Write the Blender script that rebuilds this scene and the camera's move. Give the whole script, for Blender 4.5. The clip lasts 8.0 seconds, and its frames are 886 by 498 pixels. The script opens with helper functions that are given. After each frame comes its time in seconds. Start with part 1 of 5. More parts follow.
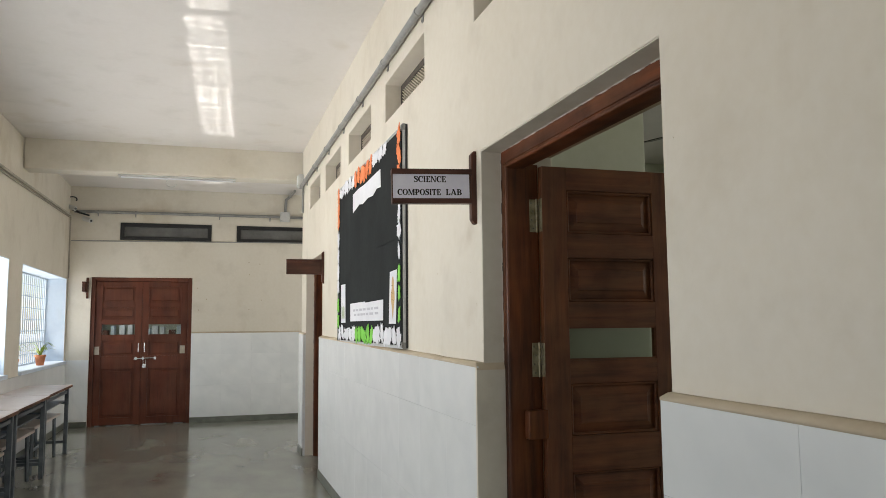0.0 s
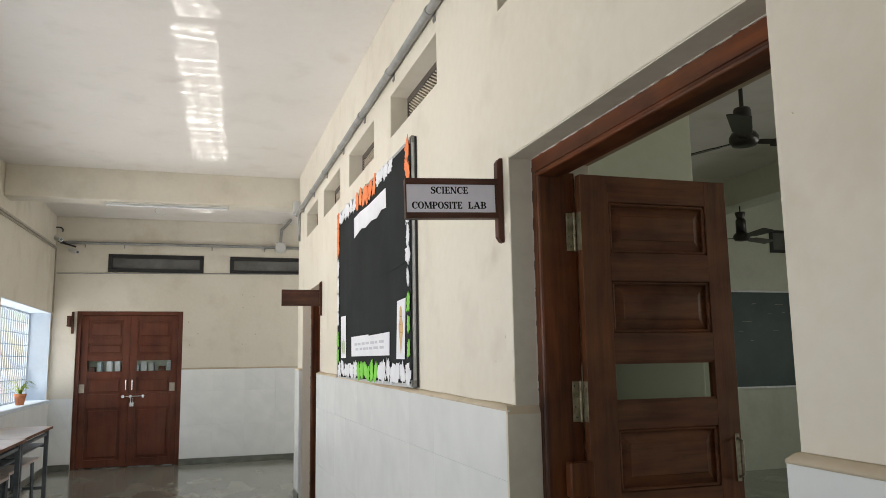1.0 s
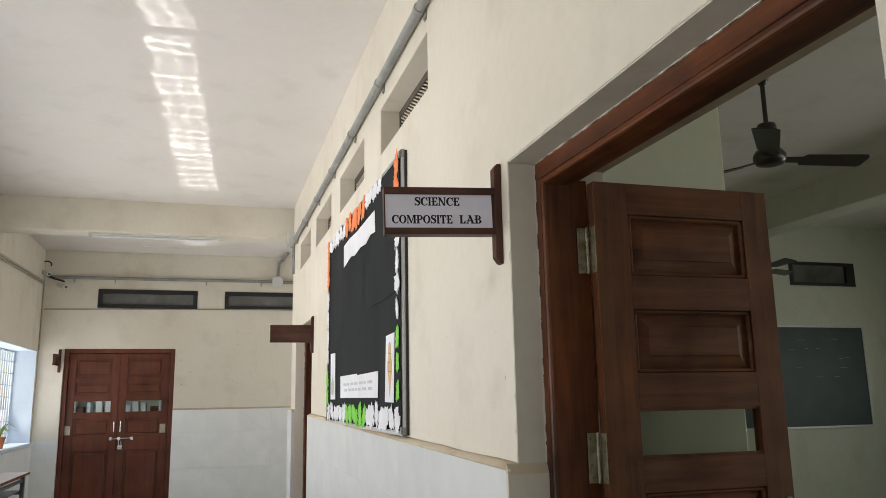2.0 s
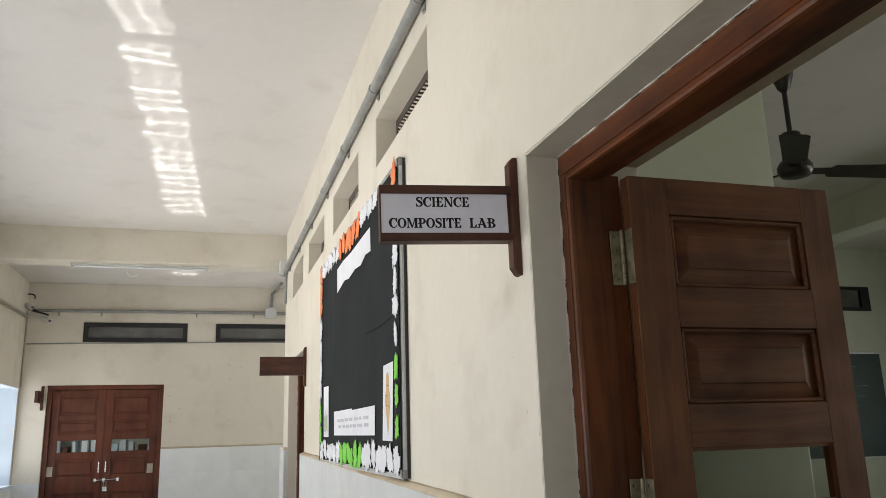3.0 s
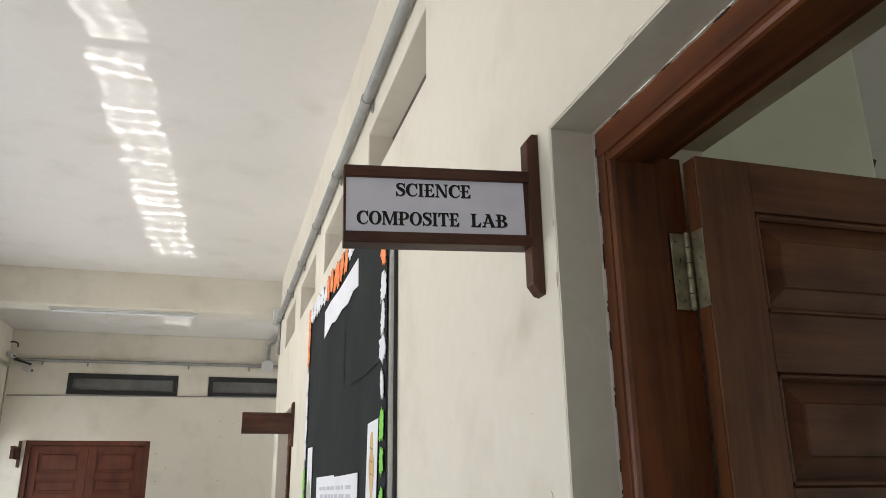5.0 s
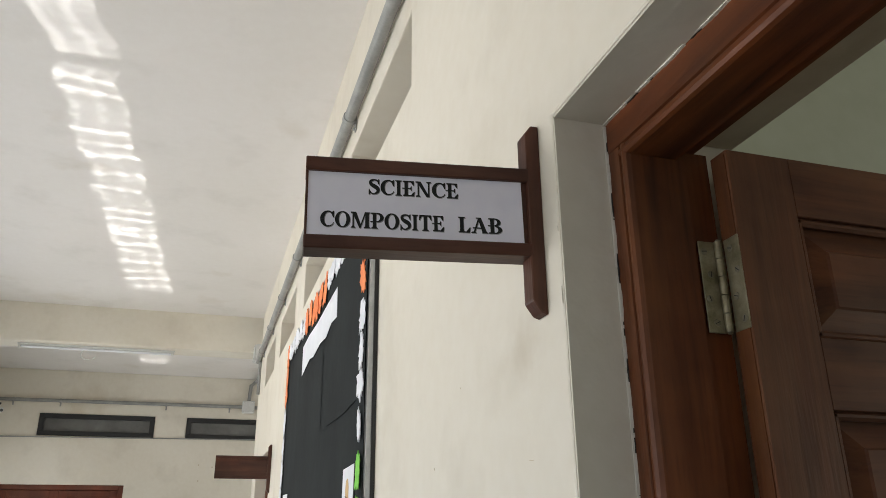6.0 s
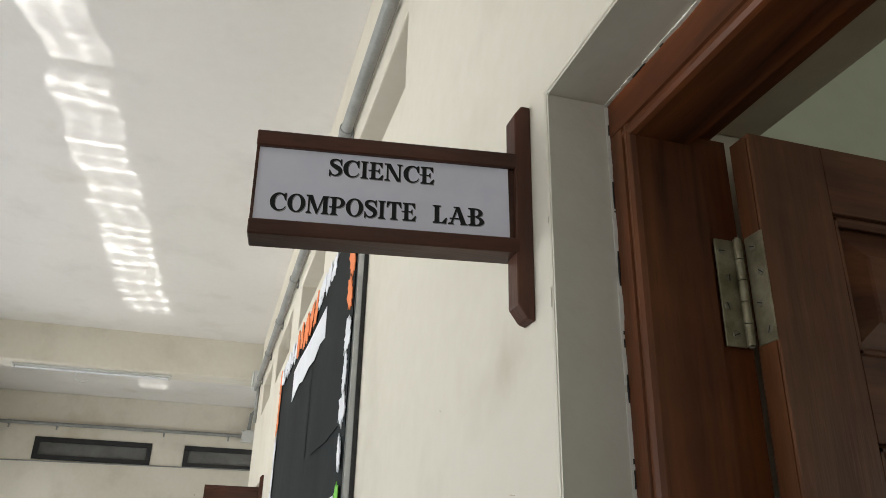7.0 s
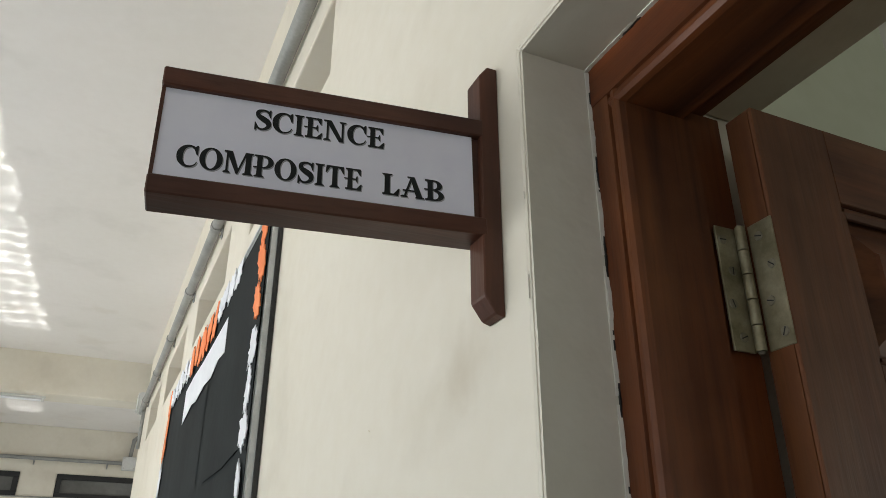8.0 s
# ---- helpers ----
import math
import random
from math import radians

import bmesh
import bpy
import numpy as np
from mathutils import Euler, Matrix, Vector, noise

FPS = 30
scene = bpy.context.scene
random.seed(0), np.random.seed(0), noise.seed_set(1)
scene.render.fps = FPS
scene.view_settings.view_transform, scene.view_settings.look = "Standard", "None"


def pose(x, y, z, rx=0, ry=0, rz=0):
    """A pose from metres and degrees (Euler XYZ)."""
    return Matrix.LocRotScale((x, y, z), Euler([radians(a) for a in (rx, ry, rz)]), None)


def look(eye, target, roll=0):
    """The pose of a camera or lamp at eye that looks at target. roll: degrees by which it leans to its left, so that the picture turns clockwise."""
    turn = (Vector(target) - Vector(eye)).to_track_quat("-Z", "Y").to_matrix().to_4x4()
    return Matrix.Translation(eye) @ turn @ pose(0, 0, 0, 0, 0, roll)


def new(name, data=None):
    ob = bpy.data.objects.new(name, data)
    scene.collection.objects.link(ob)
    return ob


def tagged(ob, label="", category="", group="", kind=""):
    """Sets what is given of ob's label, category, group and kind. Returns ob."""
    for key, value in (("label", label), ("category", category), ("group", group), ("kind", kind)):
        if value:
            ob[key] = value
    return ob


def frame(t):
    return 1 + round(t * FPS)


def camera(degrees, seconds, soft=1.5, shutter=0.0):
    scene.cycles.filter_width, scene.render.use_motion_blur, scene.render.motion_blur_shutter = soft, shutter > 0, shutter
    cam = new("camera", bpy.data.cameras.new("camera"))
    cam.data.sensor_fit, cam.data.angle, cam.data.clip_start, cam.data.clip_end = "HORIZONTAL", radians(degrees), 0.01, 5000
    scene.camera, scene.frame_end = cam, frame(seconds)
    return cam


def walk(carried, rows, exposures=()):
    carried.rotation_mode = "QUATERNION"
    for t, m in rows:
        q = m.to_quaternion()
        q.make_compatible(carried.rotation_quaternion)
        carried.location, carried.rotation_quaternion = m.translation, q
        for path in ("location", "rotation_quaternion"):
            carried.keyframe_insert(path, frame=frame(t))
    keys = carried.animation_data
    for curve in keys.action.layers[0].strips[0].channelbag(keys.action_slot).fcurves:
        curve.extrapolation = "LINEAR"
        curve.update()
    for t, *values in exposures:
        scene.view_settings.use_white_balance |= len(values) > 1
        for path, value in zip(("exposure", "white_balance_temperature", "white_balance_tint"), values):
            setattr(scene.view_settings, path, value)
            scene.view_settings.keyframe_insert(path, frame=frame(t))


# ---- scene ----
cam = camera(60.0, 8.0, soft=0.8)
PATH = [
    (0, (-1.025, -2.808, 1.374), (-0.441, -0.905, 1.572), -0.5),
    (0.5, (-1.017, -2.582, 1.368), (-0.418, -0.688, 1.599), -0.6),
    (1, (-0.982, -2.357, 1.384), (-0.389, -0.468, 1.667), -0.9),
    (1.5, (-0.864, -2.146, 1.400), (-0.294, -0.258, 1.733), -0.7),
    (3, (-0.714, -1.605, 1.42), (-0.139, 0.255, 1.879), -1.7),
    (3.5, (-0.623, -1.45, 1.436), (-0.095, 0.415, 1.93), -1.4),
    (4, (-0.563, -1.337, 1.441), (-0.067, 0.53, 1.959), -1.1),
    (4.5, (-0.539, -1.217, 1.448), (-0.019, 0.632, 2.004), -1.1),
    (6, (-0.446, -0.878, 1.484), (0.11, 0.908, 2.192), -0.5),
    (6.5, (-0.383, -0.804, 1.492), (0.13, 0.976, 2.247), 0.6),
    (7, (-0.348, -0.733, 1.494), (0.167, 1.03, 2.285), 1.3),
    (7.5, (-0.339, -0.629, 1.510), (0.24, 1.093, 2.346), 1.3),
    (8, (-0.342, -0.547, 1.518), (0.403, 1.1, 2.375), -0.0),
]
# the clip's own camera cools its white balance as the sign fills the picture
BALANCE = [(0, 0.0, 6500, 10), (2, 0.0, 6500, 11), (3.5, 0.0, 6400, 10), (5, 0.0, 6350, 10), (6.5, -0.03, 6330, 8.5), (8, -0.04, 6250, 6.5)]
walk(cam, [(t, look(eye, target, roll)) for t, eye, target, roll in PATH], BALANCE)

# ---- light ----
world = bpy.data.worlds.new("sky")
scene.world = world
world.use_nodes = True
SUN_EL, SUN_FROM = 53.0, 184.0
wn = world.node_tree
sky = wn.nodes.new("ShaderNodeTexSky")
sky.sky_type, sky.sun_disc = "NISHITA", False
sky.sun_elevation, sky.sun_rotation = radians(SUN_EL), radians(90 - SUN_FROM)
wn.links.new(sky.outputs[0], wn.nodes["Background"].inputs[0])
wn.nodes["Background"].inputs[1].default_value = 0.15
sun = new("sun", bpy.data.lights.new("sun", "SUN"))
sun.data.energy, sun.data.angle, sun.data.color = 5.0, radians(0.6), (1.0, 0.95, 0.87)
a, e = radians(SUN_FROM), radians(SUN_EL)
sun.matrix_world = look((12 * math.cos(a) * math.cos(e), 12 * math.sin(a) * math.cos(e), 12 * math.sin(e)), (0, 0, 0))

WINDOW_WATTS, BACK_FILL_WATTS, PASSAGE_FILL_WATTS, LAB_WATTS, GLINT_WATTS = 78.0, 15.0, 26.0, 34.0, 170.0
scene.view_settings.exposure = 0.0


def window_light(name, centre, aim, wide, high, watts, colour):
    lamp = new(name, bpy.data.lights.new(name, "AREA"))
    lamp.data.shape, lamp.data.size, lamp.data.size_y = "RECTANGLE", wide, high
    lamp.data.energy, lamp.data.color, lamp.data.spread = watts, colour, radians(132)
    lamp.matrix_world = look(centre, aim)
    return lamp


# ---- materials ----
def material(name, rough=0.6, metal=0.0):
    m = bpy.data.materials.new(name)
    m.use_nodes = True
    b = m.node_tree.nodes["Principled BSDF"]
    b.inputs["Roughness"].default_value, b.inputs["Metallic"].default_value = rough, metal
    return m, m.node_tree, b


def noise_node(t, scale, detail=4.0, stretch=(1, 1, 1), coord="Object"):
    tc, mp, n = t.nodes.new("ShaderNodeTexCoord"), t.nodes.new("ShaderNodeMapping"), t.nodes.new("ShaderNodeTexNoise")
    mp.inputs["Scale"].default_value = stretch
    n.inputs["Scale"].default_value, n.inputs["Detail"].default_value = scale, detail
    t.links.new(tc.outputs[coord], mp.inputs[0])
    t.links.new(mp.outputs[0], n.inputs["Vector"])
    return n


def ramp(t, value, stops):
    r = t.nodes.new("ShaderNodeValToRGB")
    while len(r.color_ramp.elements) < len(stops):
        r.color_ramp.elements.new(0.5)
    for el, (p, c) in zip(r.color_ramp.elements, stops):
        el.position, el.color = p, (*c, 1)
    t.links.new(value, r.inputs[0])
    return r


def mix(t, kind, fac, one, two):
    x = t.nodes.new("ShaderNodeMix")
    x.data_type, x.blend_type = "RGBA", kind
    if isinstance(fac, float):
        x.inputs[0].default_value = fac
    else:
        t.links.new(fac, x.inputs[0])
    for socket, v in ((x.inputs[6], one), (x.inputs[7], two)):
        if isinstance(v, tuple):
            socket.default_value = (*v, 1)
        else:
            t.links.new(v, socket)
    return x.outputs[2]


def bump(t, b, height, strength, distance=0.01):
    n = t.nodes.new("ShaderNodeBump")
    n.inputs["Strength"].default_value, n.inputs["Distance"].default_value = strength, distance
    t.links.new(height, n.inputs["Height"])
    t.links.new(n.outputs[0], b.inputs["Normal"])


def paint(name, base, stain, rough=0.55, relief=0.25, amount=0.35, smudges=()):
    """Brushed wall paint with soft stains and hand-trowelled relief."""
    m, t, b = material(name, rough)
    big, small, grime = noise_node(t, 0.9, 5), noise_node(t, 24, 3), noise_node(t, 3.3, 6)
    fac = ramp(t, big.outputs[0], [(0.35, (0, 0, 0)), (0.75, (amount,) * 3)])
    c = mix(t, "MIX", fac.outputs[0], base, stain)
    spot = ramp(t, grime.outputs[0], [(0.54, (0, 0, 0)), (0.74, (amount * 0.7,) * 3)])
    c = mix(t, "MIX", spot.outputs[0], c, tuple(v * 0.82 for v in stain))
    smear = noise_node(t, 1.9, 7, (1, 1, 0.55))
    mark = ramp(t, smear.outputs[0], [(0.60, (0, 0, 0)), (0.76, (amount,) * 3)])
    c = mix(t, "MIX", mark.outputs[0], c, (stain[0] * 0.80, stain[1] * 0.72, stain[2] * 0.60))
    c = mix(t, "OVERLAY", 0.10, c, small.outputs[0])
    for where, size, depth in smudges:
        tc, far = t.nodes.new("ShaderNodeTexCoord"), t.nodes.new("ShaderNodeVectorMath")
        far.operation = "DISTANCE"
        wob = t.nodes.new("ShaderNodeMix")
        wob.data_type, wob.blend_type = "RGBA", "ADD"
        wob.inputs[0].default_value = size * 1.6
        t.links.new(tc.outputs["Object"], wob.inputs[6])
        t.links.new(noise_node(t, 1.1 / size, 5).outputs[1], wob.inputs[7])
        t.links.new(wob.outputs[2], far.inputs[0])
        far.inputs[1].default_value = tuple(v + size * 0.8 for v in where)
        scale = t.nodes.new("ShaderNodeMath")
        scale.operation = "DIVIDE"
        scale.inputs[1].default_value = size
        t.links.new(far.outputs["Value"], scale.inputs[0])
        spot = ramp(t, scale.outputs[0], [(0.1, (depth,) * 3), (0.95, (0, 0, 0))])
        c = mix(t, "MIX", spot.outputs[0], c, (0.42, 0.34, 0.22))
    t.links.new(c, b.inputs["Base Color"])
    add = t.nodes.new("ShaderNodeMath")
    add.operation = "MULTIPLY_ADD"
    add.inputs[1].default_value = 0.25
    t.links.new(small.outputs[0], add.inputs[0])
    t.links.new(grime.outputs[0], add.inputs[2])
    bump(t, b, add.outputs[0], relief, 0.012)
    return m


def wood(name, dark, light, along="z", rough=0.38, relief=0.15, scale=1.0):
    """Varnished hardwood: long wavering grain, pores, red and dark blotches under a worn, uneven gloss."""
    m, t, b = material(name, rough)
    b.inputs["Specular IOR Level"].default_value = 0.34
    s = {"x": (0.07, 1, 1), "y": (1, 0.07, 1), "z": (1, 1, 0.07)}[along]
    grain, fine, patch, red = noise_node(t, 30 * scale, 6, s), noise_node(t, 170 * scale, 3, s), noise_node(t, 6 * scale, 6), noise_node(t, 11 * scale, 4, tuple(0.35 if v < 1 else 1 for v in s))
    grain.inputs["Distortion"].default_value = 0.6
    c = ramp(t, grain.outputs[0], [(0.28, dark), (0.50, tuple((p + q) / 2 for p, q in zip(dark, light))), (0.74, light)]).outputs[0]
    c = mix(t, "MULTIPLY", 0.85, c, ramp(t, patch.outputs[0], [(0.30, (0.52, 0.46, 0.44)), (0.48, (0.82, 0.79, 0.77)), (0.68, (1.06, 1.03, 1.0))]).outputs[0])
    c = mix(t, "MULTIPLY", 0.45, c, ramp(t, red.outputs[0], [(0.40, (0.92, 1.02, 1.12)), (0.62, (1.22, 0.92, 0.78))]).outputs[0])
    c = mix(t, "MULTIPLY", 0.4, c, ramp(t, fine.outputs[0], [(0.30, (0.55, 0.52, 0.50)), (0.46, (1, 1, 1))]).outputs[0])
    t.links.new(c, b.inputs["Base Color"])
    r = ramp(t, patch.outputs[0], [(0.3, (rough + 0.20,) * 3), (0.7, (rough - 0.06,) * 3)])
    t.links.new(r.outputs[0], b.inputs["Roughness"])
    bump(t, b, fine.outputs[0], relief, 0.003)
    return m


def mottled(name, one, two, scale=8.0, rough=0.5, metal=0.0, relief=0.1, rand=0.0, gloss=0.5):
    m, t, b = material(name, rough, metal)
    b.inputs["Specular IOR Level"].default_value = gloss
    n, f = noise_node(t, scale, 5), noise_node(t, scale * 9, 3)
    c = ramp(t, n.outputs[0], [(0.32, one), (0.7, two)]).outputs[0]
    c = mix(t, "OVERLAY", 0.15, c, f.outputs[0])
    if rand:
        info = t.nodes.new("ShaderNodeObjectInfo")
        lo, hi = 1 - rand, 1.0
        c = mix(t, "MULTIPLY", 1.0, c, ramp(t, info.outputs["Random"], [(0, (lo, lo, lo)), (1, (hi, hi, hi))]).outputs[0])
    t.links.new(c, b.inputs["Base Color"])
    bump(t, b, f.outputs[0], relief, 0.004)
    return m


def marble(name):
    """Pale grey-white marble tile with faint slanting veins and a polish."""
    m, t, b = material(name, 0.22)
    info, tc = t.nodes.new("ShaderNodeObjectInfo"), t.nodes.new("ShaderNodeTexCoord")
    mp = t.nodes.new("ShaderNodeMapping")
    mp.inputs["Rotation"].default_value = (0.6, 0.2, 0.5)
    shift = t.nodes.new("ShaderNodeVectorMath")
    shift.operation = "MULTIPLY_ADD"
    t.links.new(info.outputs["Random"], shift.inputs[0])
    shift.inputs[1].default_value = (17, 11, 23)
    t.links.new(tc.outputs["Object"], shift.inputs[2])
    t.links.new(shift.outputs[0], mp.inputs[0])
    w, n = t.nodes.new("ShaderNodeTexWave"), t.nodes.new("ShaderNodeTexNoise")
    w.inputs["Scale"].default_value, w.inputs["Distortion"].default_value, w.inputs["Detail"].default_value = 1.6, 7.0, 4.0
    n.inputs["Scale"].default_value, n.inputs["Detail"].default_value = 5.0, 6.0
    t.links.new(mp.outputs[0], w.inputs["Vector"])
    t.links.new(mp.outputs[0], n.inputs["Vector"])
    c = ramp(t, n.outputs[0], [(0.3, (0.765, 0.79, 0.795)), (0.7, (0.835, 0.855, 0.855))]).outputs[0]
    v = ramp(t, w.outputs[1], [(0.0, (0.82, 0.84, 0.86)), (0.12, (1, 1, 1))]).outputs[0]
    c = mix(t, "MULTIPLY", 0.12, c, v)
    lo = ramp(t, info.outputs["Random"], [(0, (0.97, 0.975, 0.975)), (1, (1, 1, 1))]).outputs[0]
    c = mix(t, "MULTIPLY", 1.0, c, lo)
    t.links.new(c, b.inputs["Base Color"])
    return m


def floor_stone(name):
    """Polished grey-green stone floor, worn and smeared, so that the gloss comes and goes."""
    m, t, b = material(name, 0.15)
    big, mid, fine = noise_node(t, 0.7, 5), noise_node(t, 2.6, 6, (1, 0.45, 1)), noise_node(t, 60, 3)
    c = ramp(t, mid.outputs[0], [(0.25, (0.19, 0.195, 0.165)), (0.75, (0.29, 0.295, 0.25))]).outputs[0]
    c = mix(t, "OVERLAY", 0.18, c, big.outputs[0])
    t.links.new(mix(t, "OVERLAY", 0.15, c, fine.outputs[0]), b.inputs["Base Color"])
    t.links.new(ramp(t, mid.outputs[0], [(0.3, (0.11,) * 3), (0.75, (0.20,) * 3)]).outputs[0], b.inputs["Roughness"])
    bump(t, b, big.outputs[0], 0.03, 0.02)
    return m


def glass(name, tint=(0.9, 0.95, 0.93), rough=0.03):
    m, t, b = material(name, rough)
    b.inputs["Base Color"].default_value = (*tint, 1)
    b.inputs["Transmission Weight"].default_value, b.inputs["IOR"].default_value = 1.0, 1.15
    return m


def plain(name, colour, rough=0.5, metal=0.0):
    m, t, b = material(name, rough, metal)
    n = noise_node(t, 40, 3)
    t.links.new(mix(t, "OVERLAY", 0.18, colour, n.outputs[0]), b.inputs["Base Color"])
    return m


CREAM = paint("cream_wall_paint", (0.742, 0.696, 0.60), (0.60, 0.54, 0.43), 0.5, 0.25, 0.5, [((0.0, 0.152, 1.741), 0.06, 0.27), ((0.0, 0.16, 1.42), 0.10, 0.22), ((0.0, 0.30, 2.15), 0.12, 0.16), ((0.0, -1.45, 1.75), 0.15, 0.15)])
# wall cream about an eighth darker, with stronger stains
REVEAL = paint("darker_cream_reveal", (0.64, 0.605, 0.525), (0.46, 0.41, 0.32), 0.6, 0.5, 0.6)
CEIL = paint("white_ceiling_paint", (0.82, 0.785, 0.757), (0.68, 0.65, 0.60), 0.42, 0.12, 0.4)
FILLER = paint("white_frame_filler", (0.72, 0.70, 0.64), (0.55, 0.50, 0.42), 0.8, 0.5, 0.5)
PLASTER = paint("dirty_ledge_plaster", (0.63, 0.55, 0.42), (0.40, 0.31, 0.20), 0.8, 0.7, 0.9)
WHITEWASH = paint("blue_white_window_paint", (0.64, 0.73, 0.83), (0.56, 0.64, 0.73), 0.55, 0.3)
LABWALL = paint("pale_green_lab_paint", (0.61, 0.64, 0.54), (0.51, 0.53, 0.43), 0.55, 0.2)
MARBLE, FLOOR = marble("marble_tile"), floor_stone("polished_stone_floor")
GROUT = plain("tile_joint_cement", (0.70, 0.72, 0.72), 0.85)
SKIRT = mottled("dark_green_stone", (0.10, 0.11, 0.09), (0.17, 0.18, 0.15), 9, 0.35)
FRAME_WOOD = wood("reddish_brown_varnished_frame", (0.042, 0.012, 0.0045), (0.195, 0.063, 0.019))
LINTEL_WOOD = wood("reddish_brown_varnished_head", (0.042, 0.012, 0.0045), (0.195, 0.063, 0.019), "y")
LEAF_WOOD = wood("dark_brown_varnished_teak", (0.086, 0.031, 0.0135), (0.188, 0.074, 0.030), rough=0.5)
RAIL_WOOD = wood("dark_brown_varnished_rail", (0.086, 0.031, 0.0135), (0.188, 0.074, 0.030), "x", 0.5)
EDGE_WOOD = wood("orange_brown_leaf_edge", (0.09, 0.032, 0.012), (0.17, 0.065, 0.022))
SIGN_WOOD = wood("dark_sign_wood", (0.050, 0.020, 0.013), (0.105, 0.042, 0.025), "x", 0.42)
BAR_WOOD = wood("dark_sign_bar_wood", (0.060, 0.022, 0.013), (0.13, 0.050, 0.027), "z", 0.42)
DOOR_RED = wood("red_brown_far_door", (0.120, 0.036, 0.018), (0.165, 0.054, 0.027), scale=0.5)
DESK_TOP = mottled("pale_worn_desk_laminate", (0.50, 0.42, 0.38), (0.58, 0.51, 0.47), 5, 0.33)
STEEL = mottled("blue_grey_painted_steel", (0.09, 0.11, 0.13), (0.15, 0.17, 0.19), 14, 0.42, 0.2)
BRASS = mottled("dull_plated_hinge", (0.20, 0.175, 0.105), (0.40, 0.36, 0.255), 38, 0.40, 0.65, 0.15)
SCREW = mottled("tarnished_screw_steel", (0.20, 0.18, 0.13), (0.36, 0.33, 0.26), 60, 0.42, 0.7, 0.1)
CHROME = mottled("worn_bright_steel", (0.55, 0.55, 0.54), (0.70, 0.70, 0.69), 30, 0.25, 1.0)
PVC = mottled("grey_plastic_conduit", (0.23, 0.23, 0.22), (0.33, 0.33, 0.315), 12, 0.45)
CABLE = mottled("cream_painted_cable", (0.36, 0.33, 0.27), (0.47, 0.43, 0.36), 14, 0.55)
BOXGREY = plain("pale_grey_plastic", (0.62, 0.62, 0.60), 0.5)
BLACK = plain("black_painted_metal", (0.012, 0.012, 0.013), 0.4)
DARKFAN = mottled("dark_brown_fan_enamel", (0.018, 0.014, 0.012), (0.035, 0.028, 0.024), 20, 0.35)
ALU = mottled("dull_aluminium", (0.50, 0.51, 0.51), (0.62, 0.63, 0.63), 30, 0.42, 0.25)
GLASS, SMOKED = glass("clear_glass", (0.64, 0.67, 0.61), 0.05), mottled("dusty_vent_glass", (0.09, 0.09, 0.085), (0.17, 0.17, 0.165), 3, 0.22)
BLACKPAPER = mottled("creased_black_paper", (0.014, 0.017, 0.018), (0.022, 0.026, 0.027), 3, 0.8, 0, 0.15, gloss=0.15)
WHITEPAPER = mottled("white_paper", (0.72, 0.73, 0.78), (0.80, 0.81, 0.85), 6, 0.7)
ORANGE = mottled("orange_craft_paper", (0.80, 0.20, 0.06), (0.90, 0.28, 0.10), 14, 0.7)
GREEN = mottled("green_craft_paper", (0.16, 0.55, 0.05), (0.26, 0.68, 0.09), 14, 0.7)
INK = plain("black_ink", (0.006, 0.007, 0.008), 0.85)
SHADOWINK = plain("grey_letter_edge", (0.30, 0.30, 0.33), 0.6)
PALEINK = plain("faint_grey_ink", (0.52, 0.52, 0.58), 0.7)
TAN = plain("ochre_pencil", (0.62, 0.42, 0.20), 0.8)
SIGNPLATE = mottled("lilac_white_sign_sheet", (0.72, 0.715, 0.83), (0.79, 0.785, 0.89), 5, 0.35)
CHALKBOARD = mottled("dark_green_chalkboard", (0.004, 0.026, 0.026), (0.012, 0.048, 0.044), 2.5, 0.5)
VENTWOOD = mottled("dark_weathered_vent_wood", (0.055, 0.045, 0.037), (0.095, 0.08, 0.066), 25, 0.6)
LOUVRE = mottled("beige_louvre_strip", (0.42, 0.37, 0.30), (0.56, 0.50, 0.41), 20, 0.6)
TERRACOTTA = mottled("terracotta_clay", (0.42, 0.14, 0.06), (0.58, 0.22, 0.10), 18, 0.8)
LEAFGREEN = mottled("yellow_green_leaf", (0.18, 0.30, 0.05), (0.36, 0.42, 0.10), 12, 0.5)
SOIL = mottled("dry_soil", (0.05, 0.035, 0.022), (0.10, 0.07, 0.05), 40, 0.95)
GRILLE = plain("pale_blue_painted_grille", (0.60, 0.68, 0.76), 0.5)
GROUND = mottled("pale_concrete_yard", (0.52, 0.50, 0.46), (0.64, 0.62, 0.57), 1.2, 0.9)
FACADE = paint("pale_blue_far_building", (0.55, 0.64, 0.72), (0.48, 0.56, 0.63), 0.7, 0.2)


# ---- builders ----
def mesh_of(bm, name):
    me = bpy.data.meshes.new(name)
    bm.normal_update()
    bm.to_mesh(me)
    bm.free()
    return me


def part(name, bm, mat, parent=None, label=""):
    """Link a bmesh as one mesh object, under a thing or a part."""
    ob = new(name, mesh_of(bm, name))
    for m in mat if isinstance(mat, (list, tuple)) else (mat,):
        ob.data.materials.append(m)
    if parent is not None:
        ob.parent = parent
    return tagged(ob, label)


def thing(name, label, category, group="", at=None):
    """An empty at the base of a thing, which carries its parts."""
    ob = new(name)
    ob.empty_display_size = 0.1
    if at is not None:
        ob.matrix_world = at
    return tagged(ob, label, category, group)


def setting(name, bm, mat, label, category="structure"):
    return tagged(part(name, bm, mat), label, category, kind="structure")


